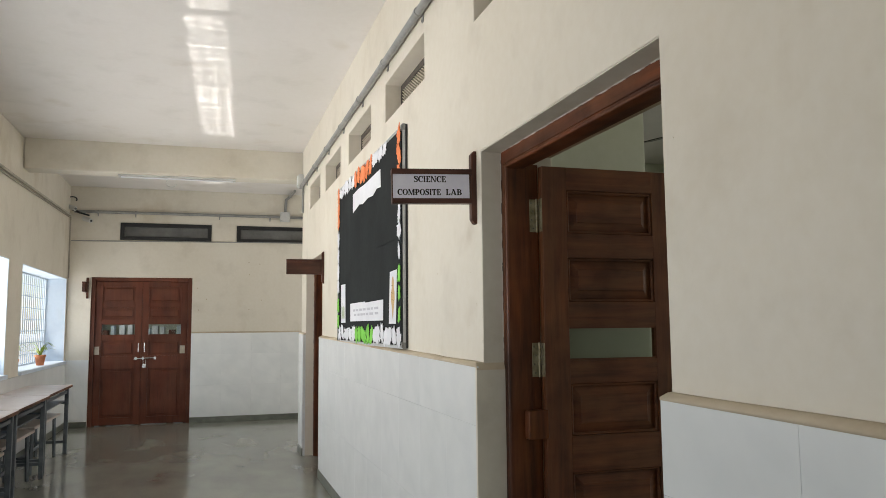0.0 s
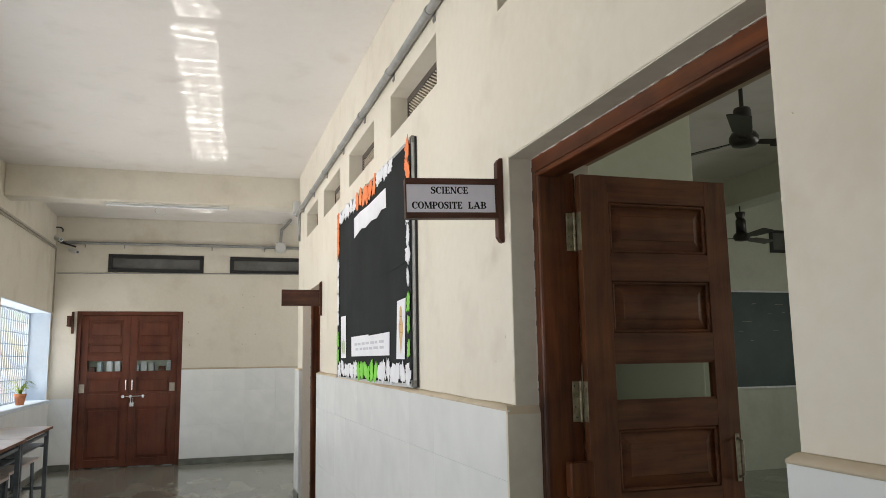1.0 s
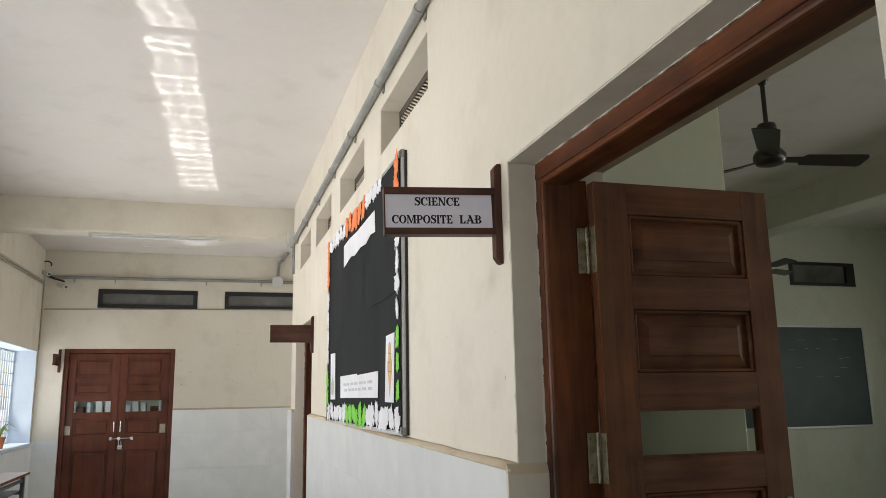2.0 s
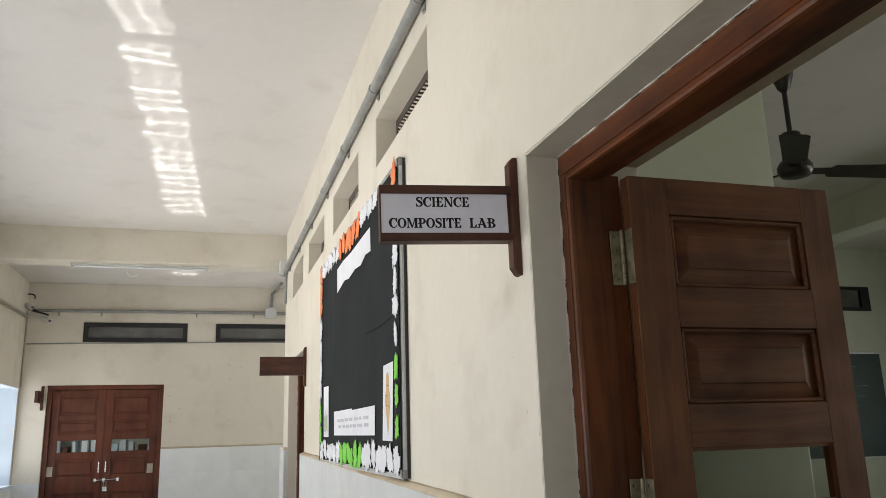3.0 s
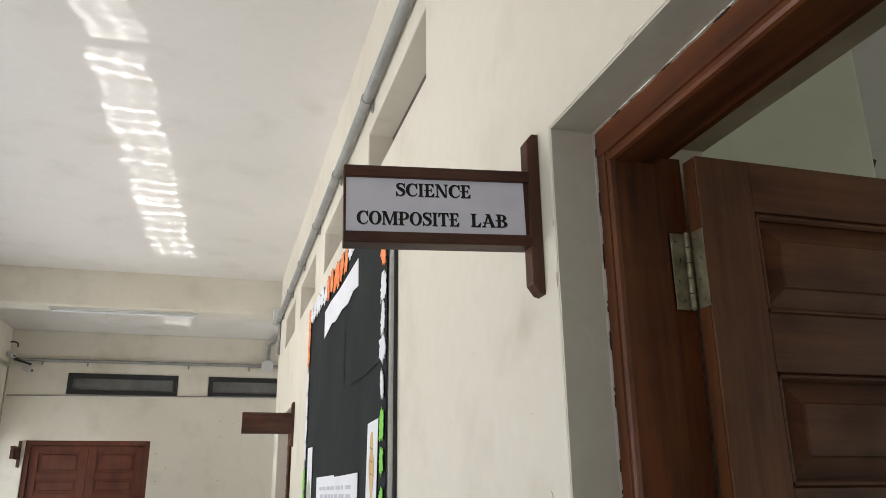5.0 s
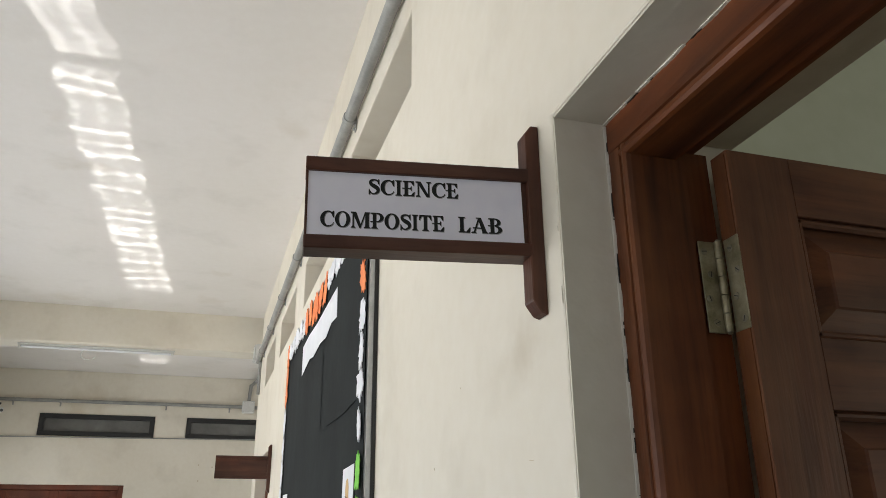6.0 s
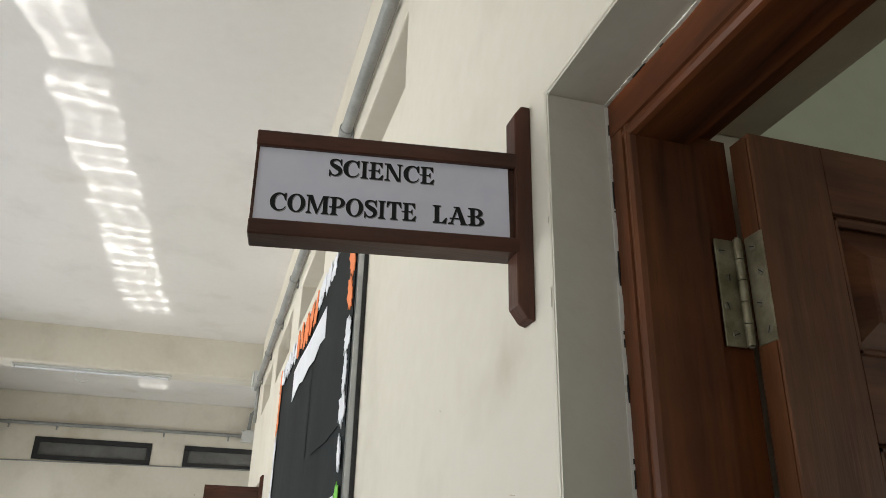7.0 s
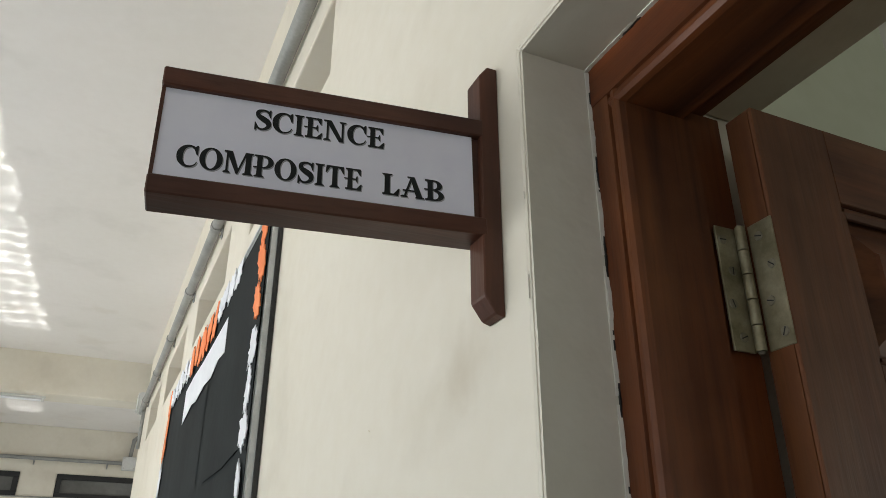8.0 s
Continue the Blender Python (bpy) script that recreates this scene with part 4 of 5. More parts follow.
def hanging_sign(at, lettered, label, droop=0.0, twist=0.0):
    """A wall bar with chamfered ends and a board between two rails, reaching out towards -x."""
    s = thing("hanging_sign", label, "sign", at=at)
    c = 0.014
    pts = [(0.0, 1.775), (-0.010, 1.775 + 0.003), (-0.022, 1.775 + c + 0.006), (-0.022, 2.072 - c), (-0.012, 2.072), (0.0, 2.072)]
    part("wall_bar", prism(pts, 0.032, Matrix(((1, 0, 0, 0), (0, 0, -1, 0.094), (0, 1, 0, 0), (0, 0, 0, 1))), 0.0015), BAR_WOOD, s)
    part("rail", box(-0.343, -0.018, 0.062, 0.103, 1.860, 1.8795, 0.0015), SIGN_WOOD, s)
    part("rail", box(-0.343, -0.018, 0.062, 0.103, 1.977, 1.998, 0.0015), SIGN_WOOD, s)
    part("stile", box(-0.030, -0.020, 0.070, 0.100, 1.8795, 1.977, 0.001), SIGN_WOOD, s)
    part("end_strip", box(-0.3425, -0.339, 0.066, 0.100, 1.8795, 1.977), SIGN_WOOD, s)
    part("board", box(-0.339, -0.030, 0.068, 0.098, 1.8795, 1.977), SIGNPLATE if lettered else SIGN_WOOD, s, "lilac-white lettered sheet" if lettered else "")
    if lettered:
        for text, x, z, wide in (("SCIENCE", -0.2555, 1.9452, 0.131), ("COMPOSITE", -0.3215, 1.8930, 0.175), ("LAB", -0.1275, 1.8932, 0.066)):
            word(text, x, z, wide, 0.0242, s)
    # the outer end hangs a little low and is turned a little from the door
    skew = Matrix.Translation((-0.022, 0.062, 1.93)) @ Matrix.Rotation(radians(-twist), 4, "Z") @ Matrix.Rotation(radians(-droop), 4, "Y") @ Matrix.Translation((0.022, -0.062, -1.93))
    for ob in s.children:
        if droop and not ob.name.startswith("wall_bar"):
            ob.data.transform(skew)
    return s


hanging_sign(Matrix(), True, "dark wooden hanging sign lettered SCIENCE COMPOSITE LAB", 1.07, 6.5)
hanging_sign(pose(0, 4.22, -0.008), False, "dark wooden hanging sign beside the second door, blank")
hanging_sign(pose(-2.58, FAR, 0.02, 0, 0, 90), False, "dark wooden hanging sign beside the end door, seen edge-on")


# ---- notice board on the lab wall ----
BY0, BY1, BZ0, BZ1 = 1.178, 3.335, 1.250, 2.474


def on_wall(lift):
    """Places outlines (along y, up z) flat on the lab wall, lift in front of it."""
    return Matrix(((0, 0, -1, -lift), (1, 0, 0, 0), (0, 1, 0, 0), (0, 0, 0, 1)))


board = thing("notice_board", "aluminium-framed notice board covered in black paper with craft-paper border", "notice board", at=pose(0, 0, 0))
part("backing", box(-0.024, -0.004, BY0 + 0.01, BY1 - 0.01, BZ0 + 0.01, BZ1 - 0.01), BLACKPAPER, board, "creased black paper cover")
for y0, y1, z0, z1 in ((BY0, BY1, BZ0, BZ0 + 0.018), (BY0, BY1, BZ1 - 0.018, BZ1), (BY0, BY0 + 0.009, BZ0 + 0.018, BZ1 - 0.018), (BY1 - 0.009, BY1, BZ0 + 0.018, BZ1 - 0.018)):
    part("edge_profile", box(-0.030, -0.002, y0, y1, z0, z1, 0.005, segments=2), ALU, board, "dull aluminium edge")
for y in (BY0, BY1 - 0.04):
    for z in (BZ0, BZ1 - 0.04):
        part("corner_cap", box(-0.033, -0.002, y - 0.002 if y == BY0 else y + 0.012, y + 0.028 if y == BY0 else y + 0.042, z - 0.002, z + 0.042, 0.007, segments=2), PVC, board, "rounded grey plastic corner")
# the shadow beside the near frame edge, made as a black strip
part("side_shadow_strip", box(-0.012, -0.0015, BY0 - 0.006, BY0 + 0.002, BZ0 + 0.004, BZ1 - 0.004), BLACK, board, "black strip drawn as the shadow behind the frame")
# overlapping sheets and folds of the black paper
for y0, y1, z0, z1 in ((BY0 + 0.03, 1.95, 1.85, BZ1 - 0.03), (BY0 + 0.03, 2.06, 1.30, 1.87), (2.03, 2.75, 1.30, BZ1 - 0.03), (2.72, BY1 - 0.03, 1.30, BZ1 - 0.03)):
    bm = bmesh.new()
    n = 16
    rows = []
    for j in range(3):
        rows.append([bm.verts.new((-0.0255 - 0.0035 * abs(noise.noise((k * 0.37, j * 0.35, y0 * 7))), y0 + (y1 - y0) * k / n, z0 + (z1 - z0) * j / 2)) for k in range(n + 1)])
    for one, two in zip(rows, rows[1:]):
        for k in range(n):
            bm.faces.new((one[k], two[k], two[k + 1], one[k + 1])).smooth = True
    part("paper_sheet", bm, BLACKPAPER, board, "creased black paper")


# a loose upper sheet with a sloping lower edge
part("paper_sheet", prism([(BY0 + 0.02, 1.843), (1.317, 1.862), (1.52, 1.851), (1.845, 1.858), (1.872, 2.17), (1.852, 2.42), (BY0 + 0.02, 2.42)], 0.0012, on_wall(0.0292)), BLACKPAPER, board, "loose black paper sheet with a sloping edge")


def scrap(cy, cz, wide, high, mat, seed, lift=0.031, teeth=15, lean=0.0):
    """A hand-torn scrap of craft paper, an uneven leaf with a deeply toothed rim."""
    r = random.Random(seed)
    s, n, pts = r.uniform(0, 50), teeth * 2, []
    for k in range(n):
        a = 2 * math.pi * (k + r.uniform(-0.3, 0.3)) / n
        u, v = math.cos(a), math.sin(a)
        q = 0.98 + 0.45 * noise.noise((u * 1.6 + s, v * 1.6, 2.0)) - (r.uniform(0.10, 0.34) if k % 2 else 0.0)
        pts.append((cy + wide / 2 * q * math.copysign(abs(u) ** 0.8, u) + lean * high * v * q / 2, cz + high / 2 * q * math.copysign(abs(v) ** 0.8, v)))
    return part("paper_cutout", prism(pts, 0.0012 + 0.0015 * r.random(), on_wall(lift)), mat, board)


def run_of_scraps(y0, y1, cz, high, mat, seed, wide=0.105):
    """Torn scraps laid side by side along the border, overlapping a little."""
    r = random.Random(seed)
    n = max(1, round((y1 - y0) / wide))
    step = (y1 - y0) / n
    for k in range(n):
        scrap(y0 + step * (k + 0.5), cz + r.uniform(-0.010, 0.010), step * r.uniform(1.0, 1.35), high * r.uniform(0.9, 1.25), mat, r.random(), 0.030 + 0.0025 * (k % 3), r.choice((9, 11, 13)), r.uniform(-0.5, 0.5))


# lower border: white, green, white again
run_of_scraps(1.22, 1.93, BZ0 + 0.066, 0.105, WHITEPAPER, 3)
run_of_scraps(1.95, 2.53, BZ0 + 0.066, 0.115, GREEN, 4)
run_of_scraps(2.56, 3.24, BZ0 + 0.070, 0.098, WHITEPAPER, 5)
# upper border, from the first door: white, orange, white
run_of_scraps(1.56, 1.97, BZ1 - 0.052, 0.075, WHITEPAPER, 6)
run_of_scraps(1.98, 2.57, BZ1 - 0.062, 0.120, ORANGE, 7)
run_of_scraps(2.60, 3.20, BZ1 - 0.052, 0.100, WHITEPAPER, 8)
# border beside the first door, from the top: orange, white, green
for cz, high, wide, mat, seed in ((2.425, 0.11, 0.085, ORANGE, 1), (2.325, 0.13, 0.10, ORANGE, 2), (2.215, 0.11, 0.09, ORANGE, 22), (2.09, 0.10, 0.10, WHITEPAPER, 3), (1.985, 0.11, 0.070, WHITEPAPER, 4),
                                  (1.893, 0.09, 0.095, WHITEPAPER, 5), (1.780, 0.10, 0.050, WHITEPAPER, 6), (1.657, 0.105, 0.070, GREEN, 7), (1.550, 0.088, 0.062, GREEN, 8), (1.430, 0.09, 0.066, GREEN, 9)):
    scrap(BY0 + 0.066, cz, wide, high, mat, seed, 0.032, 12, random.Random(seed).uniform(-0.3, 0.3))
# far border: orange above, white, green at the foot
for cz, high, mat, seed in ((2.40, 0.13, ORANGE, 11), (2.30, 0.13, ORANGE, 12), (2.20, 0.12, ORANGE, 13), (2.06, 0.14, WHITEPAPER, 14), (1.93, 0.13, WHITEPAPER, 15), (1.80, 0.13, WHITEPAPER, 16),
                            (1.68, 0.12, WHITEPAPER, 17), (1.53, 0.12, GREEN, 18), (1.42, 0.12, GREEN, 19)):
    scrap(BY1 - 0.062, cz, 0.105, high, mat, seed, 0.032, 12)


def sheet(pts, label, lift=0.0305, mat=WHITEPAPER):
    return part("paper_note", prism(pts, 0.0012, on_wall(lift)), mat, board, label)


# curling heading strip, caption strip, two drawings
head_pts = [(1.722, 2.330), (1.95, 2.327), (2.2, 2.322), (2.45, 2.330), (2.648, 2.322), (2.645, 2.188), (2.53, 2.200), (2.40, 2.214), (2.28, 2.198), (2.10, 2.212), (1.95, 2.200), (1.83, 2.226), (1.712, 2.216)]
sheet(head_pts, "white paper heading strip with a torn lower edge")
cap = sheet([(1.645, 1.530), (2.19, 1.527), (2.195, 1.535), (2.745, 1.536), (2.738, 1.408), (1.650, 1.406)], "white paper caption strip with faint writing")
rng = random.Random(2)
for row, zc in enumerate((1.484, 1.452)):
    y = 1.78
    while y < 2.62:
        w = rng.uniform(0.05, 0.12)
        part("writing_bar", prism([(y, zc - 0.008), (y + w, zc - 0.007), (y + w, zc + 0.008), (y, zc + 0.007)], 0.0005, on_wall(0.0322)), PALEINK, cap)
        y += w + rng.uniform(0.02, 0.05)
art = sheet([(1.300, 1.684), (1.470, 1.680), (1.497, 1.386), (1.324, 1.384)], "white paper sheet with an ochre drawing")
blob = [(0.0, 0.115), (0.018, 0.108), (0.026, 0.085), (0.024, 0.05), (0.044, 0.02), (0.040, -0.02), (0.024, -0.055), (0.012, -0.10), (0.003, -0.128), (-0.010, -0.10), (-0.026, -0.05), (-0.042, -0.015), (-0.040, 0.025), (-0.022, 0.05), (-0.024, 0.09), (-0.014, 0.11)]
part("drawing", prism([(1.395 + u, 1.535 + v) for u, v in blob], 0.0004, on_wall(0.0322)), TAN, art, "ochre pencil shape")
for u, v, w in ((0.0, 0.06, 0.05), (0.008, 0.02, 0.04), (-0.005, -0.02, 0.05)):
    part("drawing_line", prism([(1.395 + u - w / 2, 1.535 + v), (1.395 + u + w / 2, 1.540 + v), (1.395 + u + w / 2, 1.543 + v), (1.395 + u - w / 2, 1.5335 + v)], 0.0004, on_wall(0.0330)), INK, art)
art = sheet([(2.955, 1.690), (3.145, 1.694), (3.135, 1.400), (2.945, 1.400)], "white paper sheet with a green drawing")
for k in range(5):
    y = 2.985 + 0.028 * k
    part("drawing_line", prism([(y, 1.43 + 0.02 * (k % 2)), (y + 0.012, 1.43), (y + 0.02, 1.50 + 0.03 * (k % 3)), (y + 0.008, 1.52)], 0.0004, on_wall(0.0322)), LEAFGREEN, art)


# ---- conduits ----
def conduit(name, points, r, label, mat=PVC):
    c = thing(name, label, "conduit")
    for p, q in zip(points, points[1:]):
        part("pipe", rod(p, q, r, sides=16), mat, c)
    for q in points[1:-1]:
        bm = bmesh.new()
        bmesh.ops.create_uvsphere(bm, u_segments=14, v_segments=10, radius=r * 1.12, matrix=Matrix.Translation(q))
        for f in bm.faces:
            f.smooth = True
        part("elbow", bm, mat, c)
    return c


main = conduit("conduit", [(-0.028, -8.0, 2.965), (-0.028, 5.99, 2.965)], 0.0215, "thick grey plastic conduit along the lab wall under the ceiling")
for k in range(18):
    y = 5.58 - 0.79 * k
    bm = rod((-0.028, y - 0.014, 2.965), (-0.028, y + 0.014, 2.965), 0.0255, sides=18)
    box(-0.006, -0.001, y - 0.014, y + 0.014, 2.915, 2.96, 0.001, bm)
    rod((-0.012, y, 2.922), (-0.002, y, 2.922), 0.006, bm, 8)
    part("saddle_clip", bm, PVC, main)
far_run = conduit("conduit", [(LEFT + 0.06, FAR - 0.03, 3.035), (0.06, FAR - 0.03, 3.045)], 0.021, "grey plastic conduit along the end wall")
for x in (-2.55, -2.05, -0.88, 0.0 - 0.14):
    bm = rod((x - 0.01, FAR - 0.03, 3.035), (x + 0.01, FAR - 0.03, 3.035), 0.027, sides=14)
    box(x - 0.008, x + 0.008, FAR - 0.012, FAR - 0.002, 2.975, 3.03, bm=bm)
    part("saddle_clip", bm, PVC, far_run)
conduit("conduit", [(0.12, FAR - 0.03, 3.04), (1.6, FAR - 0.03, 3.05)], 0.021, "grey plastic conduit leading on from the junction box")
conduit("conduit", [(0.085, FAR - 0.03, 3.10), (0.10, FAR - 0.03, 3.31), (0.16, FAR - 0.04, 3.37), (0.18, FAR - 0.5, 3.375)], 0.021, "grey plastic conduit bending up to the ceiling")
conduit("conduit", [(LEFT + 0.02, -8.0, 2.815), (LEFT + 0.02, 5.6, 2.90), (LEFT + 0.02, 9.0, 2.968)], 0.015, "cream painted conduit sloping along the window wall", CABLE)
conduit("cable", [(LEFT + 0.012, -8.0, 2.775), (LEFT + 0.012, 5.6, 2.862), (LEFT + 0.012, 9.0, 2.940)], 0.009, "thin cream cable below the conduit on the window wall", CABLE)
conduit("cable", [(LEFT + 0.012, FAR - 0.014, 2.95), (LEFT + 0.012, FAR - 0.014, 2.08)], 0.009, "brown stained cable down the corner of the end wall", CABLE)
conduit("cable", [(LEFT + 0.03, FAR - 0.012, 2.615), (2.5, FAR - 0.012, 2.68)], 0.007, "thin grey cable strip under the high windows")
conduit("cable", [(-0.012, 5.90, 3.0), (-0.012, 5.90, 2.66)], 0.014, "short dark cable drop below the junction box")


def junction_box(at, label):
    j = thing("junction_box", label, "junction box", "conduit boxes", at=at)
    part("body", box(-0.075, 0.075, -0.06, 0, -0.075, 0.075, 0.008, segments=2), BOXGREY, j)
    part("lid", box(-0.070, 0.070, -0.068, -0.060, -0.070, 0.070, 0.004), BOXGREY, j)
    for dx in (-0.055, 0.055):
        for dz in (-0.055, 0.055):
            part("screw", rod((dx, -0.068, dz), (dx, -0.070, dz), 0.006, sides=8), CHROME, j)
    return j


junction_box(pose(0.085, FAR - 0.001, 3.045), "pale grey square junction box on the end wall")
junction_box(pose(-0.001, 5.98, 3.03, 0, 0, -90), "pale grey junction box at the corner under the beam")


# ---- end door ----
def far_door():
    y = FAR + 0.055
    d = tagged(thing("door_1", "closed red-brown panelled double door with glass lights", "door"), kind="structure")
    f = box(FD[0], FD[0] + 0.055, y - 0.03, y + 0.05, 0, 2.1, 0.004)
    box(FD[1] - 0.055, FD[1], y - 0.03, y + 0.05, 0, 2.1, 0.004, f)
    box(FD[0] + 0.055, FD[1] - 0.055, y - 0.03, y + 0.05, 2.045, 2.1, 0.004, f)
    for x in (FD[0] + 0.05, (FD[0] + FD[1]) / 2 - 0.02, FD[1] - 0.09):
        box(x, x + 0.04, y + 0.036, y + 0.048, 0, 2.06, 0.001, f)
    box(FD[0] + 0.05, FD[1] - 0.05, y + 0.0362, y + 0.0478, 2.02, 2.06, 0.001, f)
    part("frame", f, DOOR_RED, d)
    mid = (FD[0] + FD[1]) / 2
    for a, b in ((FD[0] + 0.058, mid - 0.002), (mid + 0.002, FD[1] - 0.058)):
        rows = [(1.975, 1.735), (1.665, 1.505), (1.425, 1.282), (1.195, 0.975), (0.79, 0.11)]
        leaf = part("leaf", box(a, a + 0.09, y, y + 0.035, 0.01, 2.04, 0.003), DOOR_RED, d)
        part("stile", box(b - 0.09, b, y, y + 0.035, 0.01, 2.04, 0.003), DOOR_RED, leaf)
        levels = [2.04] + [v for r in rows for v in r] + [0.01]
        for hi, lo in zip(levels[0::2], levels[1::2]):
            part("rail", box(a + 0.09, b - 0.09, y + 0.001, y + 0.034, lo, hi, 0.003), DOOR_RED, leaf)
        for i, (hi, lo) in enumerate(rows):
            if i == 2:
                p = part("glass_pane", box(a + 0.09, b - 0.09, y + 0.016, y + 0.020, lo, hi), GLASS, leaf, "clear glass light")
                p.visible_shadow = False
                continue
            part("panel", box(a + 0.09, b - 0.09, y + 0.018, y + 0.028, lo, hi), DOOR_RED, leaf)
            part("panel_field", box(a + 0.125, b - 0.125, y + 0.003, y + 0.018, lo + 0.03, hi - 0.03, 0.013), DOOR_RED, leaf)
    for x in (mid - 0.035, mid + 0.045):
        h = rod((x, y - 0.03, 1.03), (x, y - 0.03, 1.16), 0.008, sides=10)
        rod((x, y, 1.03), (x, y - 0.03, 1.035), 0.006, h, 8)
        rod((x, y, 1.16), (x, y - 0.03, 1.155), 0.006, h, 8)
        part("handle", h, CHROME, d, "bright steel pull handle")
    bolt = rod((mid - 0.09, y - 0.018, 0.935), (mid + 0.21, y - 0.018, 0.945), 0.009, sides=10)
    for x in (mid - 0.07, mid + 0.03, mid + 0.19):
        box(x - 0.015, x + 0.015, y - 0.028, y, 0.918, 0.962, 0.003, bolt)
    part("sliding_bolt", bolt, CHROME, d, "bright steel sliding bolt")
    lock = box(mid + 0.02, mid + 0.075, y - 0.035, y - 0.008, 0.80, 0.86, 0.006)
    rod((mid + 0.032, y - 0.02, 0.86), (mid + 0.032, y - 0.02, 0.92), 0.004, lock, 8)
    rod((mid + 0.063, y - 0.02, 0.86), (mid + 0.063, y - 0.02, 0.92), 0.004, lock, 8)
    part("padlock", lock, CHROME, d, "small steel padlock")
    for x in (FD[0] + 0.09, FD[1] - 0.12):
        part("tag_plate", box(x - 0.035, x + 0.035, y - 0.004, y, 1.0, 1.115, 0.002), LOUVRE, d, "small beige card")


far_door()


# ---- school desks and benches by the windows ----
def school_desk(at, length, label):
    d = thing("school_desk", label, "desk", "desks under the windows", at=at)
    part("top", box(0, 0.46, 0, length, 0.722, 0.75, 0.004), DESK_TOP, d, "pale worn laminate top")
    part("edge_band", box(0.460, 0.464, 0.004, length - 0.004, 0.724, 0.748, 0.001), LEAF_WOOD, d)
    for x in (0.03, 0.40):
        for y in (0.06, length - 0.10):
            part("leg", box(x, x + 0.038, y, y + 0.038, 0, 0.722, 0.003), STEEL, d)
    for y in (0.06, length - 0.10):
        part("side_rail", box(0.068, 0.40, y + 0.006, y + 0.03, 0.12, 0.15, 0.002), STEEL, d)
        part("side_rail", box(0.068, 0.40, y + 0.006, y + 0.03, 0.545, 0.570, 0.002), STEEL, d)
    part("book_shelf", box(0.05, 0.40, 0.07, length - 0.07, 0.570, 0.585, 0.002), STEEL, d)
    part("front_rail", box(0.40, 0.425, 0.098, length - 0.10, 0.66, 0.69, 0.002), STEEL, d)
    return d


def bench(at, length, label):
    b = thing("bench", label, "bench", "benches by the desks", at=at)
    part("seat", box(0, 0.26, 0, length, 0.425, 0.452, 0.004), DESK_TOP, b, "pale worn wooden seat")
    for y, dy in ((0.12, -0.06), (length - 0.12, 0.06)):
        for x in (0.04, 0.22):
            part("leg", rod((x, y, 0.425), (x, y + dy, 0.0), 0.017, sides=4, smooth=False), STEEL, b)
        part("cross_rail", box(0.04, 0.22, y + dy * 0.6 - 0.01, y + dy * 0.6 + 0.01, 0.14, 0.165), STEEL, b)
    part("stretcher", box(0.12, 0.14, 0.10, length - 0.10, 0.142, 0.163), STEEL, b)
    return b


for k, (y, dx, ln) in enumerate(((5.31, -0.02, 1.43), (3.96, 0.01, 1.32), (2.61, 0.03, 1.32), (1.26, 0.0, 1.32), (-0.1, 0.02, 1.32))):
    school_desk(pose(LEFT + 0.035 + dx, y, 0, 0, 0, 0.4), ln, "school desk with pale top and blue-grey steel legs, under the window")
    bench(pose(LEFT + 0.12 + dx, y + 0.06, 0, 0, 0, -0.5), ln - 0.16, "low school bench with steel legs tucked under a desk") if k < 2 else bench(pose(LEFT + 0.16 + dx, y + 0.02, 0), ln - 0.12, "low school bench with steel legs pushed in under a desk")


# ---- potted plant on the sill ----
def potted_plant(at, seed):
    p = thing("potted_plant", "small terracotta pot with a yellow-green spider plant on the sill", "potted plant", at=at)
    part("pot", lathe([(0.040, 0), (0.044, 0.01), (0.060, 0.105), (0.066, 0.107), (0.066, 0.128), (0.057, 0.128), (0.054, 0.108)], 24), TERRACOTTA, p)
    part("soil", lathe([(0.053, 0.100), (0.050, 0.112)], 20), SOIL, p)
    r = random.Random(seed)
    for k in range(22):
        a, ln, rise = r.uniform(0, 6.28), r.uniform(0.12, 0.24), r.uniform(0.06, 0.17)
        bm, rows = bmesh.new(), []
        for i in range(7):
            s = i / 6
            w = 0.009 * (1 - s) ** 0.6 + 0.0006
            c = Vector((math.cos(a) * ln * s * 0.9, math.sin(a) * ln * s * 0.9, 0.11 + rise * math.sin(min(2.3, s * 2.6)) * 1.1))
            side = Vector((-math.sin(a), math.cos(a), 0)) * w
            rows.append((bm.verts.new(c - side), bm.verts.new(c + Vector((0, 0, -0.002))), bm.verts.new(c + side)))
        for one, two in zip(rows, rows[1:]):
            bm.faces.new((one[0], one[1], two[1], two[0])).smooth = True
            bm.faces.new((one[1], one[2], two[2], two[1])).smooth = True
        part("leaf", bm, LEAFGREEN, p)
    return p


potted_plant(pose(LEFT - 0.06, 7.75, SILL + 0.012), 4)
potted_plant(pose(LEFT - 0.08, 6.42, SILL + 0.012), 9)


